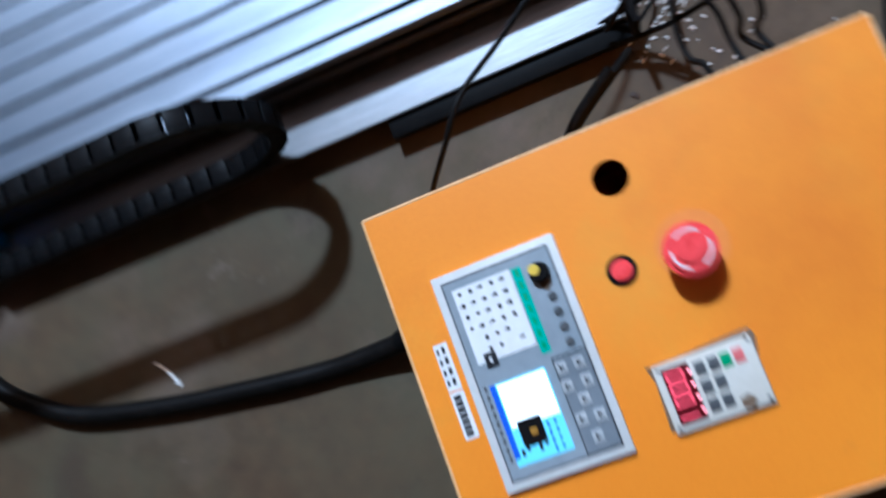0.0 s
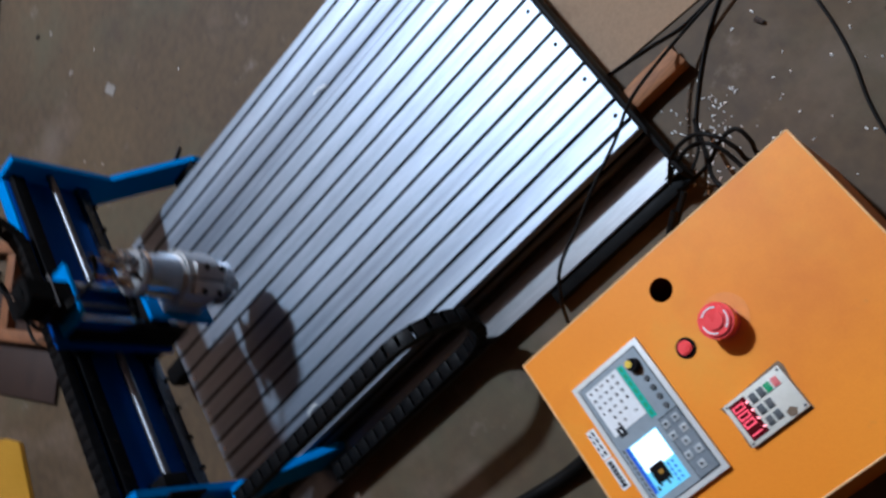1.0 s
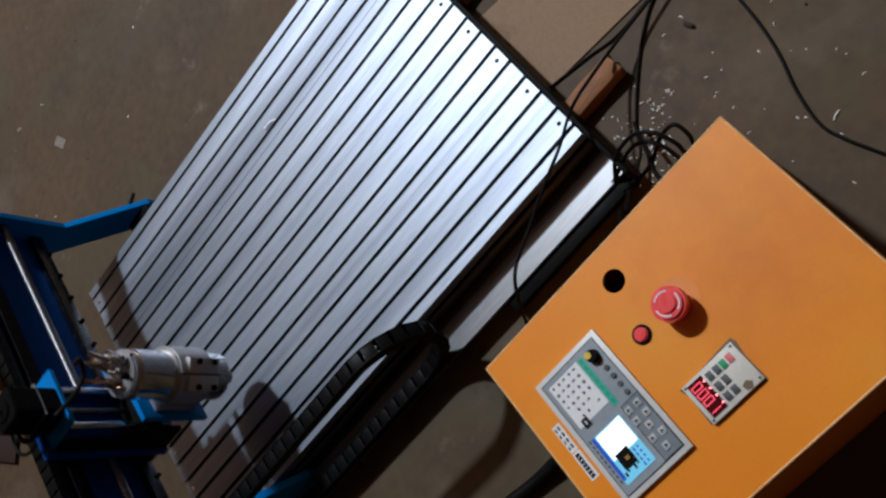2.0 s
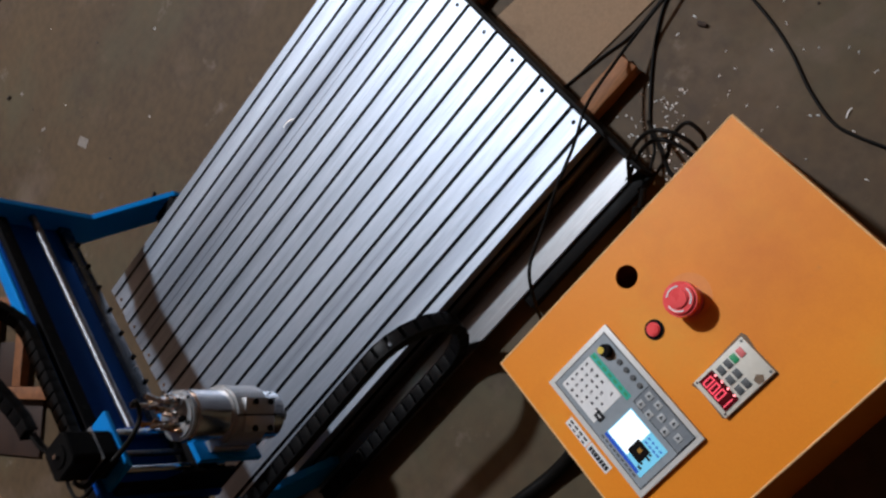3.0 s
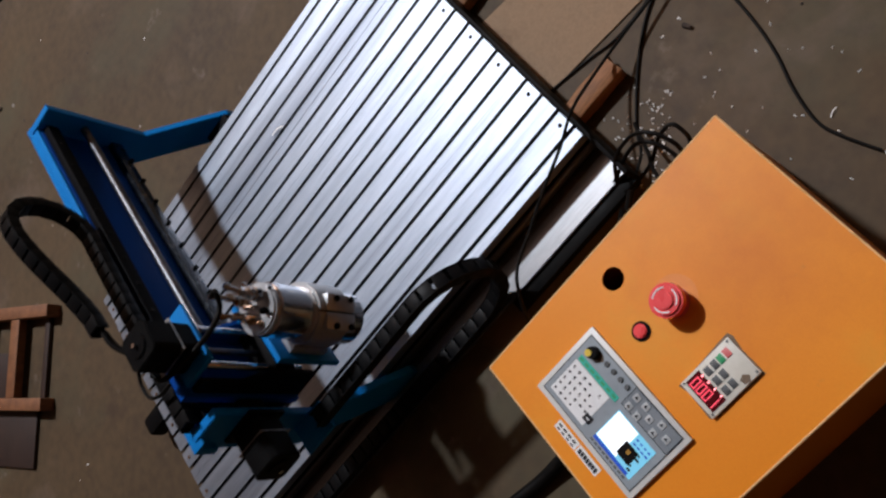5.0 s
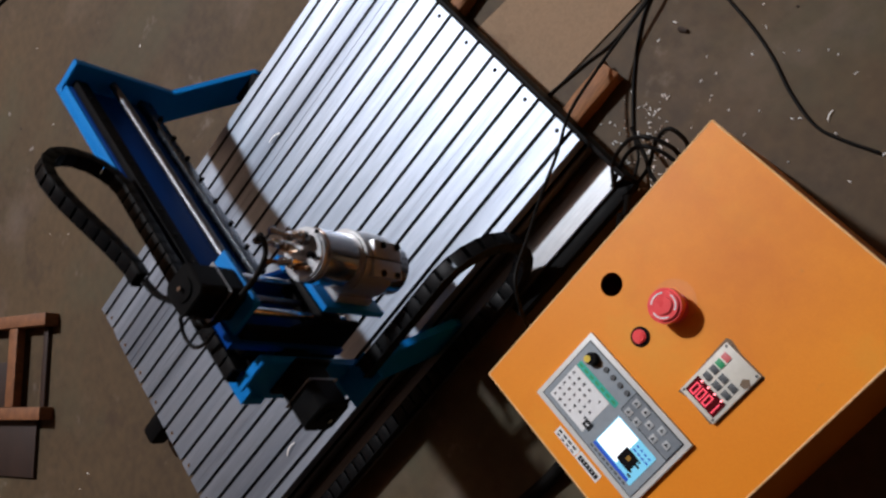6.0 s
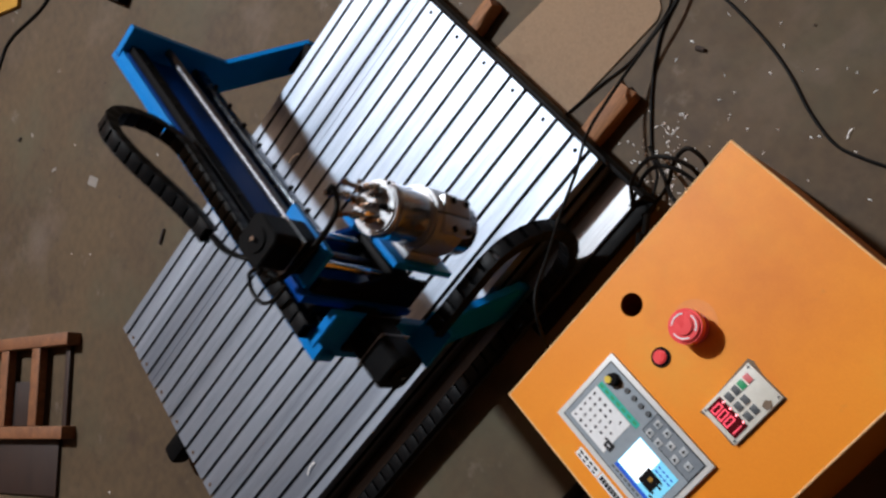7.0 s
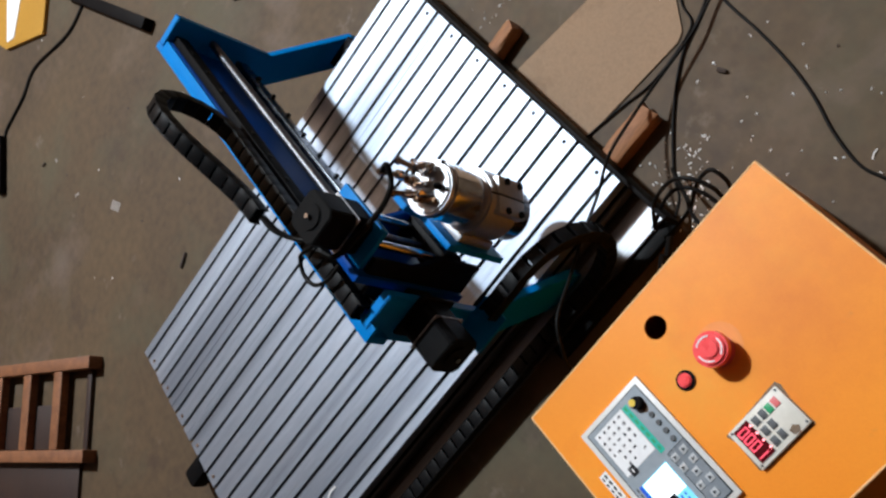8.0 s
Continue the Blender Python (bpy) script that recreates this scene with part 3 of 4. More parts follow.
def control_top(t):
    n = 32
    hx, hy, hr = 0.044, 0.2035, 0.0148
    bm = bmesh.new()
    outer = [bm.verts.new(p) for p in ((0, 0, 0), (BW, 0, 0), (BW, BL, 0), (0, BL, 0))]
    for i in range(4):
        bm.edges.new((outer[i], outer[(i + 1) % 4]))
    ring = [bm.verts.new((hx + hr * math.cos(2 * math.pi * i / n), hy + hr * math.sin(2 * math.pi * i / n), 0)) for i in range(n)]
    for i in range(n):
        bm.edges.new((ring[i], ring[(i + 1) % n]))
    bmesh.ops.triangle_fill(bm, edges=bm.edges, use_beauty=True)
    bmesh.ops.recalc_face_normals(bm, faces=bm.faces)
    g = bmesh.ops.extrude_face_region(bm, geom=bm.faces[:])
    bmesh.ops.translate(bm, verts=[v for v in g["geom"] if isinstance(v, bmesh.types.BMVert)], vec=(0, 0, 0.0035))
    bmesh.ops.recalc_face_normals(bm, faces=bm.faces)
    bmesh.ops.translate(bm, verts=bm.verts, vec=(0, 0, BH - 0.0030))
    part("lid", bm, ORANGE, t)
    # thin pale rods draw the highlight line on the four lid edges
    for a, b in (((0, 0), (BW, 0)), ((BW, 0), (BW, BL)), ((BW, BL), (0, BL)), ((0, BL), (0, 0))):
        bm = bmesh.new()
        rod(bm, (*a, BH - 0.0008), (*b, BH - 0.0008), 0.0017, 8)
        part("lid_edge", bm, EDGE, t, "lid edge with a painted pale highlight")
    z = BH + 0.0005
    # stop button
    ex, ey = 0.1212, 0.2382
    bm = bmesh.new()
    rod(bm, (ex, ey, z), (ex, ey, z + 0.004), 0.019, 32, bevel=0.001)
    rod(bm, (ex, ey, z + 0.004), (ex, ey, z + 0.018), 0.012, 24)
    s = part("stop_button_base", bm, KEYRED, t)
    bm = bmesh.new()
    rod(bm, (ex, ey, z + 0.016), (ex, ey, z + 0.031), 0.0215, 40, 0.0205, bevel=0.003)
    rod(bm, (ex, ey, z + 0.031), (ex, ey, z + 0.0335), 0.011, 32, bevel=0.001)
    h = part("stop_button_head", bm, RED, s, "red mushroom head")
    for a0 in (20, 140, 260):
        bm = bmesh.new()
        prev = None
        for i in range(13):
            a = radians(a0 + 80 * i / 12)
            q = [bm.verts.new((ex + r * math.cos(a), ey + r * math.sin(a), z + 0.0314)) for r in (0.0138, 0.0155)]
            if prev:
                bm.faces.new((prev[0], prev[1], q[1], q[0]))
            prev = q
        g = bmesh.ops.extrude_face_region(bm, geom=bm.faces[:])
        bmesh.ops.translate(bm, verts=[v for v in g["geom"] if isinstance(v, bmesh.types.BMVert)], vec=(0, 0, 0.0003))
        bmesh.ops.recalc_face_normals(bm, faces=bm.faces)
        part("turn_arrow", bm, WHITE, h)
    # small push button
    px, py = 0.1160, 0.1850
    bm = bmesh.new()
    rod(bm, (px, py, z), (px, py, z + 0.0022), 0.0122, 32, bevel=0.0008)
    r = part("push_button_ring", bm, BLACK, t, "black button ring")
    bm = bmesh.new()
    rod(bm, (px, py, z + 0.0022), (px, py, z + 0.0062), 0.0086, 32, bevel=0.0016)
    part("push_button", bm, RED, r, "small red push button")
    # motion controller panel
    dx, dy, dw, dh = 0.0680, 0.0385, 0.1808, 0.1062
    p = flat(t, "controller_panel", dx, dx + dw, dy, dy + dh, z, 0.006, PANEL, "light grey controller panel", 0.0012)
    z1 = z + 0.0061
    flat(p, "overlay_border", dx + 0.0068, dx + dw - 0.0068, dy + 0.0068, dy + dh - 0.0068, z1, 0.0003, KEYDARK, "dark outline of the overlay")
    z1 += 0.0004
    flat(p, "overlay", dx + 0.0083, dx + dw - 0.0083, dy + 0.0083, dy + dh - 0.0083, z1, 0.0003, PANEL_DARK, "grey printed overlay")
    z2 = z1 + 0.0004
    z3 = z2 + 0.0005
    kf = flat(p, "key_field", dx + 0.0150, dx + 0.0785, dy + 0.0140, dy + 0.0640, z2, 0.0004, WHITE, "white key field")
    gs = flat(p, "green_strip", dx + 0.0160, dx + 0.0875, dy + 0.0650, dy + 0.0732, z2, 0.0004, GREEN, "green strip with small print")
    rnd = random.Random(11)
    for i in range(5):
        for j in range(6):
            if (i, j) in ((0, 4), (0, 5), (4, 4), (3, 5)):
                continue
            x, y = dx + 0.0185 + 0.0098 * j, dy + 0.0180 + 0.0092 * i
            bm = bmesh.new()
            box(bm, x, x + rnd.uniform(0.0022, 0.0040), y, y + 0.0028, z3, z3 + 0.0003)
            if rnd.random() < 0.5:
                box(bm, x + 0.0005, x + 0.0030, y - 0.0016, y - 0.0008, z3, z3 + 0.0003)
            part("key_print", bm, INK, kf)
    for j in range(7):
        x = dx + 0.0175 + 0.0101 * j
        flat(gs, "strip_print", x, x + 0.0062, dy + 0.0676, dy + 0.0706, z3, 0.0003, KEYGREEN)
    flat(p, "slot_key", dx + 0.0715, dx + 0.0835, dy + 0.0205, dy + 0.0305, z3, 0.0006, INK, "dark slot", 0.0002)
    flat(p, "slot_mark", dx + 0.0750, dx + 0.0800, dy + 0.0245, dy + 0.0262, z3 + 0.0007, 0.0003, WHITE)
    # knob with a yellow mark and its dark smear, and a row of round keys
    bm = bmesh.new()
    rod(bm, (dx + 0.0262, dy + 0.0860, z2), (dx + 0.0262, dy + 0.0860, z2 + 0.009), 0.0086, 24, 0.0076, bevel=0.001)
    k = part("knob", bm, BLACK, p, "black knob")
    bm = bmesh.new()
    rod(bm, (dx + 0.0236, dy + 0.0832, z2 + 0.0091), (dx + 0.0236, dy + 0.0832, z2 + 0.0097), 0.0045, 20)
    part("knob_mark", bm, KNOB_YELLOW, k, "yellow knob mark")
    bm = bmesh.new()
    prism(bm, [(dx + 0.030, dy + 0.082), (dx + 0.040, dy + 0.0845), (dx + 0.0425, dy + 0.088), (dx + 0.038, dy + 0.0925), (dx + 0.030, dy + 0.0935)], "z", z2, z2 + 0.0004)
    part("smear", bm, SMUDGE, p, "dark greasy smear")
    for i in range(4):
        bm = bmesh.new()
        rod(bm, (dx + 0.0478 + 0.0126 * i, dy + 0.0893, z2), (dx + 0.0478 + 0.0126 * i, dy + 0.0893, z2 + 0.002), 0.0036, 16, bevel=0.0006)
        part("round_key", bm, KEYDARK, p)
    # pad of arrow keys
    flat(p, "key_pad_outline", dx + 0.0930, dx + 0.1732, dy + 0.0702, dy + 0.0990, z2, 0.0002, INK, "dark outline of the key pad")
    pad = flat(p, "key_pad", dx + 0.0940, dx + 0.1722, dy + 0.0712, dy + 0.0980, z2, 0.0004, PAD, "darker grey key pad")
    for ux, uy in ((0.1029, 0.0900), (0.1179, 0.0912), (0.1459, 0.0910), (0.1608, 0.0835), (0.1028, 0.0757), (0.1178, 0.0750), (0.1308, 0.0840), (0.1448, 0.0764)):
        x, y = dx + ux - 0.0046, dy + uy - 0.0044
        kk = flat(pad, "arrow_key", x, x + 0.0092, y, y + 0.0086, z3, 0.0010, KEYLIGHT, "", 0.0004)
        bm = bmesh.new()
        box(bm, x + 0.0024, x + 0.0066, y + 0.0026, y + 0.0042, z3 + 0.0011, z3 + 0.0014)
        box(bm, x + 0.0036, x + 0.0054, y + 0.0042, y + 0.0062, z3 + 0.0011, z3 + 0.0014)
        part("key_mark", bm, INK, kk)
    # screen
    sx0, sx1, sy0, sy1 = dx + 0.0972, dx + 0.1636, dy + 0.0162, dy + 0.0632
    zs = z2 + 0.0008
    sc = flat(p, "screen", sx0, sx1, sy0, sy1, z2, 0.0006, SCREEN_C, "lit blue and white screen")
    flat(sc, "white_field", sx0 + 0.0015, sx0 + 0.0365, sy0 + 0.0060, sy1 - 0.0010, zs, 0.0003, SCREEN_W)
    flat(sc, "blue_bar", sx0, sx1 - 0.006, sy0, sy0 + 0.0045, zs, 0.0003, SCREEN_B)
    df = flat(sc, "dark_field", sx0 + 0.0325, sx0 + 0.0540, sy0 + 0.0105, sy0 + 0.0300, zs + 0.0004, 0.0003, BLACK)
    flat(df, "small_picture", sx0 + 0.0410, sx0 + 0.0460, sy0 + 0.0190, sy0 + 0.0245, zs + 0.0008, 0.0002, YELLOW)
    for i in range(5):
        y = sy0 + 0.0065 + 0.0050 * i
        flat(sc, "graph_bar", sx0 + 0.0545 - 0.004 * (i % 2), sx0 + 0.0600 - 0.003 * (i % 3), y, y + 0.0028, zs, 0.0003, INK)
    for i in range(4):
        x = sx0 + 0.0400 + 0.0065 * i
        flat(sc, "screen_line", x, x + 0.0045, sy1 - 0.0140, sy1 - 0.0120, zs, 0.0003, SCREEN_B)
        flat(sc, "screen_line", x, x + 0.0035, sy1 - 0.0080, sy1 - 0.0060, zs, 0.0003, SCREEN_B)
    for i in range(9):
        x = dx + 0.096 + 0.0072 * i
        flat(p, "panel_print", x, x + 0.0048, dy + 0.0115, dy + 0.0138, z2, 0.0003, KEYDARK)
    # stickers on the lid beside the panel
    for i, x in enumerate((0.1188, 0.1595)):
        g = flat(t, "sticker", x, x + 0.0395, 0.0205, 0.0325, z, 0.0005, WHITE, "white sticker with dark print")
        for j in range(7 if i else 4):
            w = 0.0040 if i else 0.0058
            xx = x + 0.003 + (0.0050 if i else 0.0088) * j
            flat(g, "print", xx, xx + w, 0.0228 if i else 0.0268, 0.0290 if i else 0.0295, z + 0.0006, 0.0003, INK)
            if not i:
                flat(g, "print", xx + 0.001, xx + w, 0.0222, 0.0242, z + 0.0006, 0.0003, INK)
    # worn ring round the stop button
    bm = bmesh.new()
    rod(bm, (ex - 0.004, ey + 0.004, z), (ex - 0.004, ey + 0.004, z + 0.0003), 0.0285, 40)
    part("worn_ring", bm, WORN, t, "dusty worn ring on the paint")
    # drive keypad over a slightly larger rough cut-out
    vx, vy, vw, vh = 0.1945, 0.1780, 0.0535, 0.0770
    bm = bmesh.new()
    prism(bm, [(vx - 0.001, vy - 0.0045), (vx + 0.012, vy - 0.001), (vx + vw - 0.003, vy - 0.0035), (vx + vw + 0.002, vy + 0.006), (vx + vw + 0.0015, vy + vh * 0.6), (vx + vw + 0.003, vy + vh + 0.001), (vx + 0.02, vy + vh + 0.001), (vx + 0.002, vy + vh + 0.0045), (vx - 0.0045, vy + vh + 0.002), (vx - 0.004, vy + vh - 0.012), (vx - 0.001, vy + 0.02)], "z", z, z + 0.0004)
    part("rough_cutout", bm, SMUDGE, t, "rough dirty cut-out edge")
    v = flat(t, "drive_keypad", vx, vx + vw, vy, vy + vh, z + 0.0005, 0.005, CREAM, "cream drive keypad with red digits", 0.001)
    z4 = z + 0.0057
    w = flat(v, "led_window", vx + 0.0038, vx + vw - 0.0050, vy + 0.0055, vy + 0.0268, z4, 0.0005, LED_WINDOW, "dark red display window")
    seg = {"0": "abcdef", "1": "bc"}
    bars = {"a": (0, 1, 1, 1), "b": (1, 0.5, 1, 1), "c": (1, 0, 1, 0.5), "d": (0, 0, 1, 0), "e": (0, 0, 0, 0.5), "f": (0, 0.5, 0, 1)}
    for i, ch in enumerate("0001"):
        bm = bmesh.new()
        ox, oy, cw, chh, th = vx + 0.0088 + 0.0096 * i, vy + 0.0082, 0.0058, 0.0125, 0.0017
        for c in seg[ch]:
            a, b, c2, d = bars[c]
            box(bm, ox + a * cw - th / 2, ox + c2 * cw + th / 2, oy + b * chh - th / 2, oy + d * chh + th / 2, z4 + 0.0006, z4 + 0.0009)
        part("digit", bm, LED, w)
    for i in range(4):
        bm = bmesh.new()
        rod(bm, (vx + 0.0115 + 0.0102 * i, vy + 0.0255, z4 + 0.0006), (vx + 0.0115 + 0.0102 * i, vy + 0.0255, z4 + 0.0010), 0.0013, 8)
        part("status_lamp", bm, LED_DOT, w)
    for i in range(2):
        for j in range(3):
            flat(v, "key", vx + 0.0068 + 0.0145 * j, vx + 0.0172 + 0.0145 * j, vy + 0.0302 + 0.0108 * i, vy + 0.0382 + 0.0108 * i, z4, 0.001, KEYDARK, "dark key", 0.0003)
    flat(v, "key", vx + 0.0070, vx + 0.0176, vy + 0.0505, vy + 0.0582, z4, 0.001, KEYGREEN, "green run key", 0.0003)
    flat(v, "key", vx + 0.0070, vx + 0.0176, vy + 0.0605, vy + 0.0682, z4, 0.001, KEYRED, "pale red stop key", 0.0003)
    bm = bmesh.new()
    prism(bm, [(vx + 0.044, vy + 0.053), (vx + 0.051, vy + 0.054), (vx + 0.0528, vy + 0.061), (vx + 0.047, vy + 0.0655), (vx + 0.0415, vy + 0.060)], "z", z4, z4 + 0.0004)
    part("tape_scrap", bm, SMUDGE, v, "brown scrap of tape")
    for x, y in ((0.0035, 0.0035), (vw - 0.0035, 0.0035), (vw - 0.0035, vh - 0.0035), (0.0035, vh - 0.0035)):
        bm = bmesh.new()
        rod(bm, (vx + x, vy + y, z4), (vx + x, vy + y, z4 + 0.0006), 0.0016, 10)
        part("keypad_screw", bm, KEYDARK, v)


control_top(control_box())

# ---- cables and hoses ----
tube("floor_cable", [(-0.174, 0.313, 0.073), (-0.103, 0.292, 0.073), (-0.021, 0.283, 0.073), (0.050, 0.271, 0.073), (0.107, 0.255, 0.073), (0.164, 0.232, 0.073), (0.219, 0.219, 0.073), (0.258, 0.225, 0.073), (0.308, 0.241, 0.073)], 0.0023, RUBBER, None, "black cable lying across the concrete floor", "cable")
tube("power_cable", [(-0.136, 0.411, 0.075), (-0.130, 0.334, 0.080), (-0.116, 0.279, 0.085), (-0.100, 0.227, 0.090), (-0.089, 0.151, 0.100), (-0.068, 0.081, 0.125), (-0.030, 0.020, 0.170), (0.020, -0.025, 0.210), (0.056, -0.080, 0.230), (0.098, -0.125, 0.260), (0.136, -0.168, 0.285), (0.168, -0.196, 0.275), (0.186, -0.226, 0.225), (0.196, -0.250, 0.165)], 0.0026, RUBBER, None, "black cable hanging over the router bed", "cable")
tube("earth_cable", [(-0.143, 0.309, 0.073), (-0.120, 0.256, 0.073), (-0.100, 0.195, 0.073), (-0.064, 0.140, 0.073), (-0.023, 0.093, 0.073), (0.022, 0.050, 0.073), (0.057, 0.032, 0.083), (0.078, 0.008, 0.093)], 0.0024, RUBBER, None, "black cable lying beside the router bed", "cable")
tube("signal_cable", [(-0.188, 0.274, 0.073), (-0.155, 0.251, 0.073), (-0.118, 0.231, 0.073), (-0.110, 0.141, 0.073), (-0.126, 0.076, 0.073), (-0.142, 0.006, 0.073), (-0.152, -0.058, 0.073)], 0.0018, RUBBER, None, "thin black cable running under the router bed", "cable")
tube("connector_cable", [(0.077, -0.024, 0.110), (0.066, 0.010, 0.150), (0.083, 0.052, 0.190), (0.109, 0.074, 0.200), (0.138, 0.083, 0.190), (0.153, 0.082, 0.170), (0.182, 0.105, 0.172)], 0.0031, RUBBER, None, "short black cable plugged into the control box", "cable")
tube("connector_cable", [(0.090, -0.019, 0.092), (0.099, 0.034, 0.120), (0.111, 0.073, 0.180), (0.122, 0.099, 0.200), (0.143, 0.102, 0.190), (0.153, 0.096, 0.170), (0.182, 0.105, 0.176)], 0.0031, RUBBER, None, "short black cable plugged into the control box", "cable")
tube("connector_cable", [(0.064, -0.029, 0.094), (0.070, 0.025, 0.140), (0.097, 0.055, 0.180), (0.123, 0.068, 0.180), (0.151, 0.071, 0.170), (0.182, 0.075, 0.175)], 0.0031, RUBBER, None, "short black cable plugged into the control box", "cable")
tube("connector_cable", [(0.022, 0.057, 0.092), (0.086, 0.042, 0.120), (0.126, 0.033, 0.150), (0.151, 0.034, 0.160), (0.160, 0.043, 0.160), (0.182, 0.045, 0.172)], 0.0031, RUBBER, None, "short black cable plugged into the control box", "cable")
for y, z in ((0.105, 0.175), (0.075, 0.175), (0.045, 0.17)):
    bm = bmesh.new()
    rod(bm, (0.188, y, z), (0.2078, y, z), 0.0075, 16, bevel=0.001)
    tagged(part("cable_plug", bm, CHROME), "bright metal plug in the side of the control box", "plug", "plugs of the control box")
tube("loose_cable", [(0.124, -0.036, 0.140), (0.151, -0.081, 0.120), (0.174, -0.108, 0.100), (0.195, -0.136, 0.080), (0.208, -0.163, 0.076)], 0.006, RUBBER, None, "black cable looped between router bed and control box", "cable")
tube("loose_cable", [(0.113, -0.010, 0.140), (0.151, -0.075, 0.120), (0.169, -0.097, 0.100), (0.200, -0.132, 0.078), (0.219, -0.152, 0.076)], 0.005, RUBBER, None, "black cable looped between router bed and control box", "cable")
tube("loose_cable", [(0.187, -0.102, 0.075), (0.169, -0.080, 0.075), (0.158, -0.042, 0.080), (0.159, -0.005, 0.085), (0.176, 0.023, 0.090), (0.203, 0.036, 0.110)], 0.0035, RUBBER, None, "black cable looped between router bed and control box", "cable")
tube("loose_cable", [(0.197, -0.100, 0.075), (0.185, -0.071, 0.075), (0.181, -0.036, 0.080), (0.191, -0.008, 0.085), (0.207, 0.009, 0.090)], 0.0035, RUBBER, None, "black cable looped between router bed and control box", "cable")
HOSE = tube("black_hose", [(0.293, -0.298, 0.120), (0.297, -0.340, 0.095), (0.297, -0.412, 0.081), (0.292, -0.470, 0.081), (0.284, -0.530, 0.081), (0.270, -0.619, 0.081), (0.245, -0.724, 0.081), (0.211, -0.783, 0.081), (0.178, -0.821, 0.081), (0.120, -0.860, 0.082), (0.060, -0.888, 0.083), (-0.010, -0.930, 0.084)], 0.011, RUBBER, None, "thick black hose curled on the floor", "hose")
bm = bmesh.new()
rod(bm, (0.2933, -0.300, 0.119), (0.2965, -0.336, 0.097), 0.0128, 20, bevel=0.001)
part("hose_cuff", bm, BLACK_MATT, HOSE)

# ---- loose things on the floor ----


def sheet_on_floor():
    bm = bmesh.new()
    prism(bm, [(-0.357, -0.083), (-0.340, 0.011), (-0.310, 0.172), (-0.305, 0.241), (-0.257, 0.277), (-0.179, 0.258), (-0.127, 0.221), (-0.120, 0.204), (-0.141, 0.005), (-0.164, -0.091)], "z", FLOOR, FLOOR + 0.003)
    tagged(part("cardboard_sheet", bm, CARDBOARD), "flat brown cardboard sheet lying under the router bed", "cardboard")


sheet_on_floor()


FRAME_AT = (-0.830, -1.179, -41.9)


def wooden_frame():
    """A low frame: two long rails joined by slats; dark boards imitate the shade under and beside it."""
    w, deep, h = 0.221, 0.56, 0.038
    t = thing("wooden_frame", "worn brown wooden frame with slats lying on the floor", "wooden frame", pose(FRAME_AT[0], FRAME_AT[1], FLOOR, 0, 0, FRAME_AT[2]))

    def bar(name, x0, x1, y0, y1, z0, z1, mat=WOOD, label=""):
        bm = bmesh.new()
        box(bm, x0, x1, y0, y1, z0, z1, 0.003)
        return part(name, bm, mat, t, label)
    for x in (0.0, w):
        bar("rail", x - 0.015, x + 0.015, -deep, 0.0, 0.0, h)
    for y in (-0.140, -0.285, -0.430):
        bar("slat", 0.0155, w - 0.0155, y - 0.018, y + 0.018, 0.012, h - 0.004)
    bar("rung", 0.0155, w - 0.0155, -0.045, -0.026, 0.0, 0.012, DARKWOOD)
    # two near-black boards added where shade lies between and below the rails
    bar("shade_board", 0.095, w - 0.0155, -deep + 0.01, -0.175, 0.0, 0.0115, DARKWOOD, "dark board imitating shade")
    bar("outer_shade_board", w + 0.0155, w + 0.150, -deep + 0.01, -0.055, 0.0, 0.010, DARKWOOD, "dark board imitating shade")


wooden_frame()


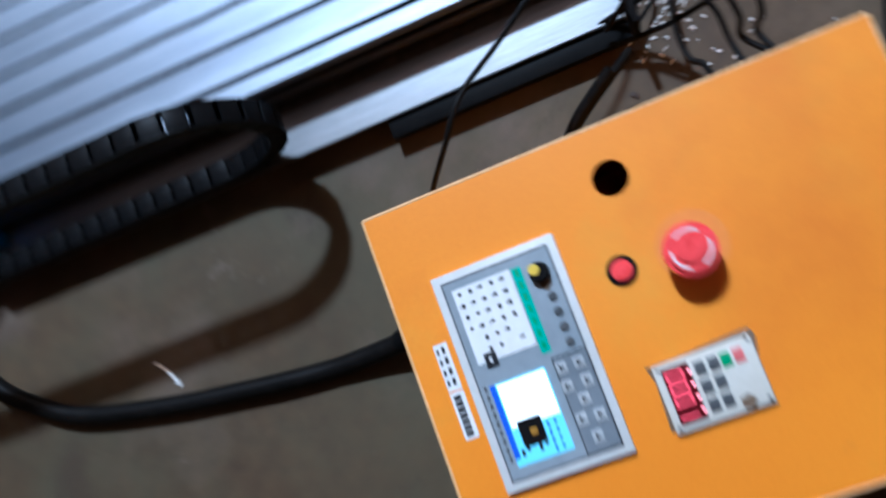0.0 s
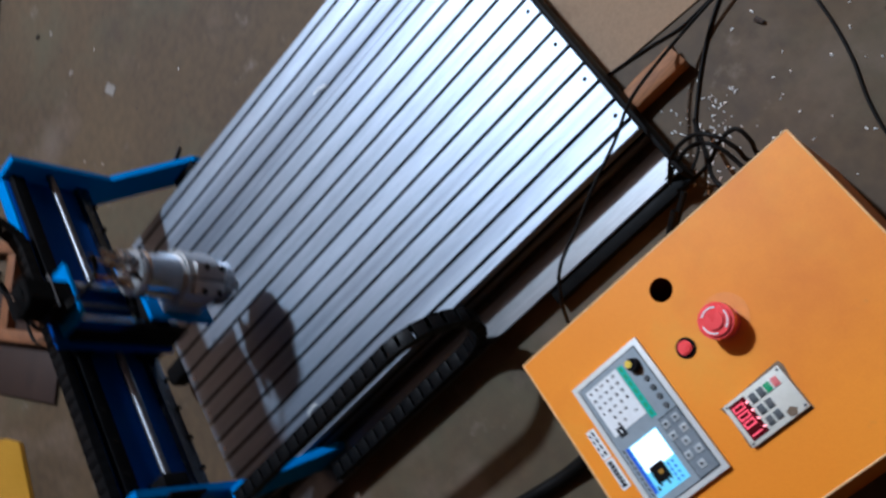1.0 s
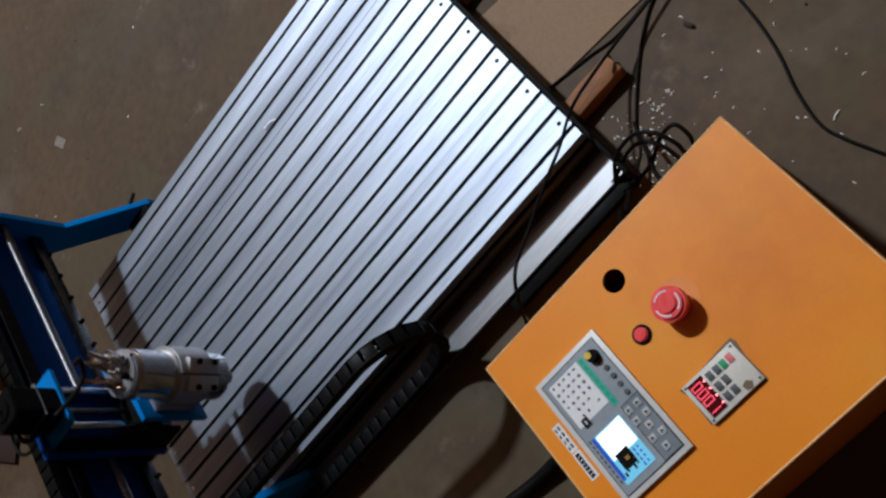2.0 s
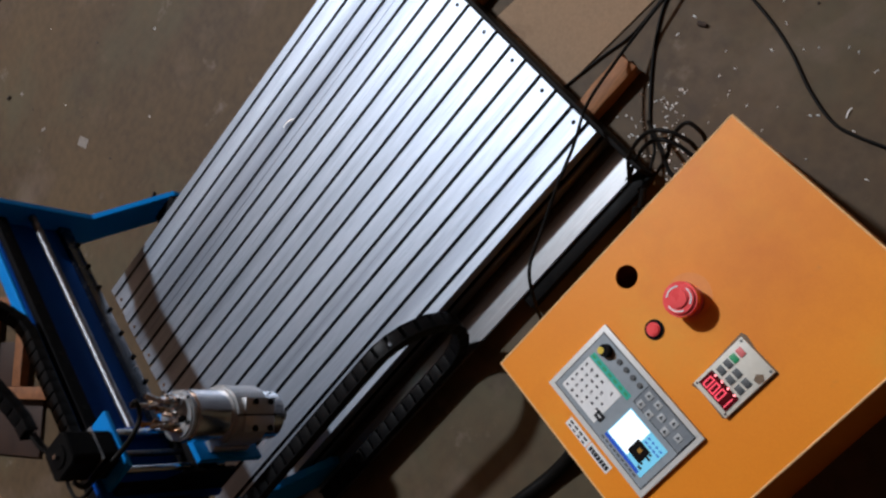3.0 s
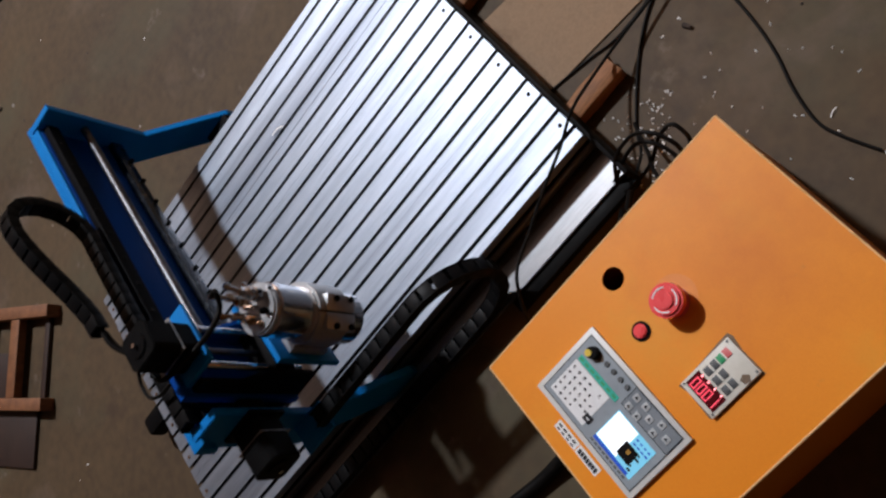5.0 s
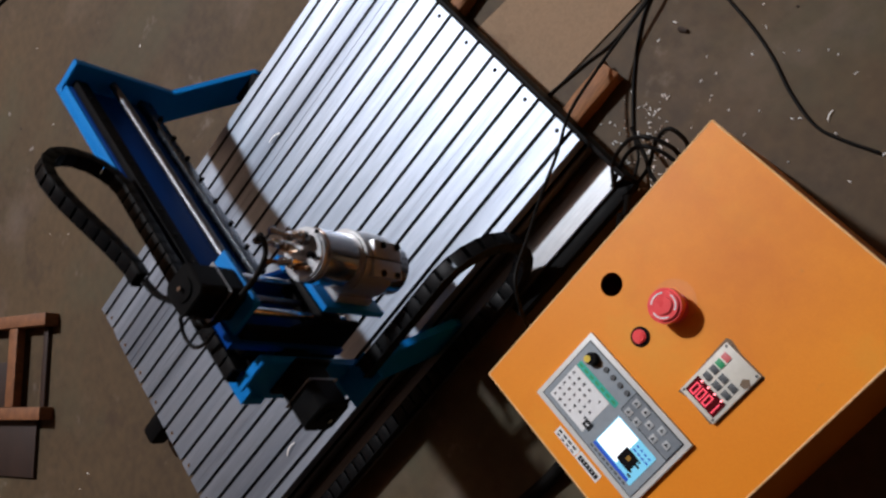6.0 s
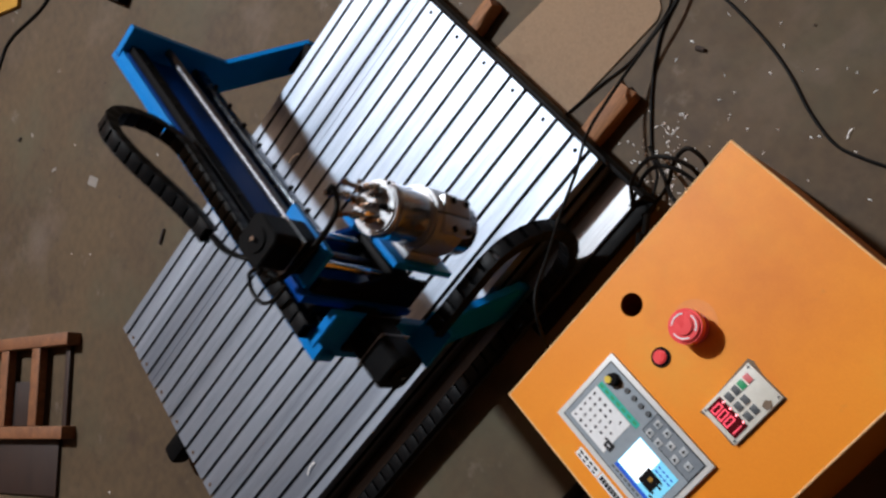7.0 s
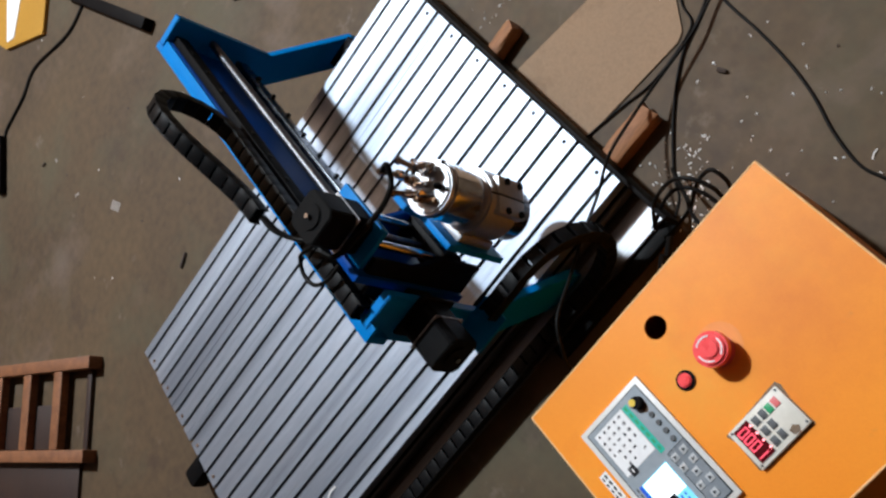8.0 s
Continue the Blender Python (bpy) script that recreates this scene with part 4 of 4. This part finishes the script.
def floor_clutter():
    bm = bmesh.new()
    prism(bm, [(-1.972, -0.977), (-1.826, -0.829), (-1.906, -0.754), (-1.997, -0.687), (-2.441, -0.930), (-2.181, -1.043)], "z", FLOOR, FLOOR + 0.012, 0.001)
    y = part("yellow_sheet", bm, YELLOW)
    tagged(y, "yellow plastic sheet with a white label on the floor", "plastic sheet")
    bm = bmesh.new()
    prism(bm, [(-1.986, -0.961), (-1.962, -0.929), (-2.041, -0.832), (-2.119, -0.877)], "z", FLOOR + 0.0125, FLOOR + 0.0135)
    part("label", bm, WHITE, y, "white paper label")
    bm = bmesh.new()
    box(bm, -0.228, 0.228, -0.016, 0.016, 0, 0.03, 0.003, pose(-1.588, -0.602, FLOOR, 0, 0, -160.6))
    tagged(part("dark_bar", bm, BLACK), "dark steel bar lying on the floor", "bar")
    tube("thin_cable", [(-1.725, -0.650, 0.073), (-1.716, -0.759, 0.073), (-1.785, -0.921, 0.073), (-1.762, -1.018, 0.073), (-1.755, -1.128, 0.073), (-1.727, -1.160, 0.073)], 0.005, RUBBER, None, "thin black cable on the floor", "cable")
    bm = bmesh.new()
    box(bm, -0.091, 0.091, -0.014, 0.014, 0, 0.022, 0.004, pose(-1.672, -1.202, FLOOR, 0, 0, -31.8))
    tagged(part("socket_strip", bm, BLACK), "small black socket strip on the floor", "socket strip")
    bm = bmesh.new()
    prism(bm, [(-0.640, -1.680), (-0.595, -1.632), (-0.420, -1.660), (-0.500, -1.950), (-0.770, -1.900)], "z", FLOOR, FLOOR + 0.012, 0.001)
    tagged(part("yellow_sheet", bm, YELLOW), "yellow plastic sheet lying beside the wooden frame", "plastic sheet")
    # paper scraps and a dark splinter
    for x, y2, turn, w, l in ((-1.114, -0.911, 25, 0.0120, 0.0200), (-1.281, -1.005, 60, 0.0040, 0.0090), (-1.448, -1.015, 10, 0.0040, 0.0060)):
        bm = bmesh.new()
        box(bm, -l, l, -w, w, 0.0006, 0.0012, 0, pose(x, y2, FLOOR, 0, 0, turn))
        tagged(part("paper_scrap", bm, SCRAP), "small pale paper scrap on the concrete floor", "paper scrap", "scraps on the floor")
    for x, y2, turn, l in ((-0.789, -0.814, 115, 0.018), (-0.029, 0.210, 20, 0.007), (-1.487, -1.059, 80, 0.006), (-1.129, -0.299, 40, 0.015)):
        bm = bmesh.new()
        rod(bm, (-l, 0, 0.004), (l, 0, 0.004), 0.0042, 6, 0.003)
        bmesh.ops.transform(bm, matrix=pose(x, y2, FLOOR, 0, 0, turn), verts=bm.verts)
        tagged(part("dark_splinter", bm, SPECK), "dark splinter lying on the concrete floor", "splinter", "splinters on the floor")


floor_clutter()


def flakes():
    rnd = random.Random(4)
    bm = bmesh.new()

    def flake(x, y, z, long, wide):
        a = rnd.uniform(0, math.pi)
        m = Matrix.Translation((x, y, z)) @ Matrix.Rotation(a, 4, "Z")
        q = [bm.verts.new(m @ Vector(p)) for p in ((-long, -wide, 0), (0, -wide * 0.6, 0.0015), (long, -wide, 0.0004), (long, wide, 0.0008), (0, wide * 1.2, 0.0025), (-long, wide, 0.0005))]
        bm.faces.new((q[0], q[1], q[4], q[5]))
        bm.faces.new((q[1], q[2], q[3], q[4]))
    for _ in range(120):
        flake(rnd.gauss(0.045, 0.04), rnd.gauss(0.05, 0.035), FLOOR + 0.001, rnd.uniform(0.0009, 0.0034), rnd.uniform(0.0005, 0.0013))
    for _ in range(34):
        flake(rnd.uniform(-0.05, 0.33), rnd.uniform(0.10, 0.31), FLOOR + 0.001, rnd.uniform(0.0010, 0.0034), rnd.uniform(0.0005, 0.0013))
    for _ in range(40):
        flake(rnd.gauss(-0.48, 0.03), rnd.gauss(0.09, 0.03), FLOOR + 0.001, rnd.uniform(0.0006, 0.0022), rnd.uniform(0.0003, 0.0008))
    for _ in range(26):
        flake(rnd.uniform(-2.0, 0.0), rnd.uniform(-1.6, 0.4), FLOOR + 0.001, rnd.uniform(0.001, 0.0035), rnd.uniform(0.0006, 0.0014))
    tagged(part("floor_shavings", bm, CHIP), "scattered pale metal shavings on the floor", "shavings", kind="stuff")
    bm = bmesh.new()
    for _ in range(36):
        flake(rnd.uniform(-2.0, 0.4), rnd.uniform(-1.6, 0.4), FLOOR + 0.001, rnd.uniform(0.0015, 0.006), rnd.uniform(0.001, 0.0025))
    tagged(part("floor_dirt", bm, SPECK), "dark crumbs of dirt on the floor", "dirt", kind="stuff")


flakes()


def curl(x, y, z, turn, size, name="shaving_curl"):
    bm = bmesh.new()
    prev = None
    for i in range(14):
        k = i / 13
        a = k * 2.4
        c = Vector((size * (k - 0.5) * 2, size * 0.35 * math.sin(a), 0.001 + size * 0.12 * math.sin(k * math.pi)))
        q = [bm.verts.new(c + Vector((0, d, abs(d) * 0.4))) for d in (-size * 0.11, 0.0, size * 0.11)]
        if prev:
            for u in range(2):
                bm.faces.new((prev[u], prev[u + 1], q[u + 1], q[u]))
        prev = q
    bmesh.ops.transform(bm, matrix=pose(x, y, z, 0, 0, turn), verts=bm.verts)
    tagged(part(name, bm, CHIP), "small white curled shaving", "shaving", "curled shavings")


# ---- what moves ----
SPINDLE_X = [(0.0, -0.450), (0.5, -0.386), (1.0, -0.322), (1.5, -0.250), (2.0, -0.186), (2.4, -0.133), (2.8, -0.084), (3.0, -0.072), (3.5, -0.071), (8.0, -0.069)]
GANTRY_Y = [(0.0, -0.848), (0.5, -0.848), (1.0, -0.848), (1.5, -0.848), (2.0, -0.846), (2.4, -0.846), (2.8, -0.842), (3.0, -0.827), (3.5, -0.768), (4.0, -0.706), (4.5, -0.641), (5.0, -0.579), (5.5, -0.517), (6.0, -0.456), (6.5, -0.398), (7.0, -0.331), (7.5, -0.276), (7.8, -0.260), (8.0, -0.256)]


def value(rows, t):
    for (a, u), (b, v) in zip(rows, rows[1:]):
        if t <= b:
            return u + (v - u) * (t - a) / (b - a)
    return rows[-1][1]


def motions():
    times = [t for t, _ in GANTRY_Y]
    walk(GANTRY, [(t, pose(0, y, 0)) for t, y in GANTRY_Y])
    walk(CARRIAGE, [(t, pose(value(SPINDLE_X, t), value(GANTRY_Y, t), 0)) for t in times])
    walk(CHAIN_X, [(t, pose(0, y, 0)) for t, y in GANTRY_Y])

    def lay(links, rows_of, place):
        keys = [[] for _ in links]
        for t in times:
            path = rows_of(t)
            for i in range(len(links)):
                p, d = along(path, PITCH * (i + 0.5))
                keys[i].append((t, place(p, d)))
        for o, rows in zip(links, keys):
            walk(o, rows)

    lay(LINKS_X, lambda t: rolled((0.005, 0.4670), (value(SPINDLE_X, t) - 0.105, 0.538), 0.4670, 0.068, -1, PITCH * len(LINKS_X)),
        lambda p, d: Matrix.Translation((p.x, -0.0455, p.y)) @ Matrix.Rotation(-math.atan2(d.y, d.x), 4, "Y"))
    lay(LINKS_Y, lambda t: rolled((-0.78, 0.1085), (value(GANTRY_Y, t) + 0.02, 0.293), 0.1085, 0.0925, 1, PITCH * len(LINKS_Y)),
        lambda p, d: Matrix.Translation((0.0535, p.x, p.y)) @ Matrix.Rotation(radians(90), 4, "Z") @ Matrix.Rotation(-math.atan2(d.y, d.x), 4, "Y"))


curl(-0.505, -0.392, 0.1525, 68, 0.015)
curl(-0.044, -0.731, 0.151, 95, 0.014)
curl(0.236, -0.617, FLOOR, 25, 0.02)
curl(0.227, 0.241, FLOOR + 0.001, 100, 0.0075)

motions()
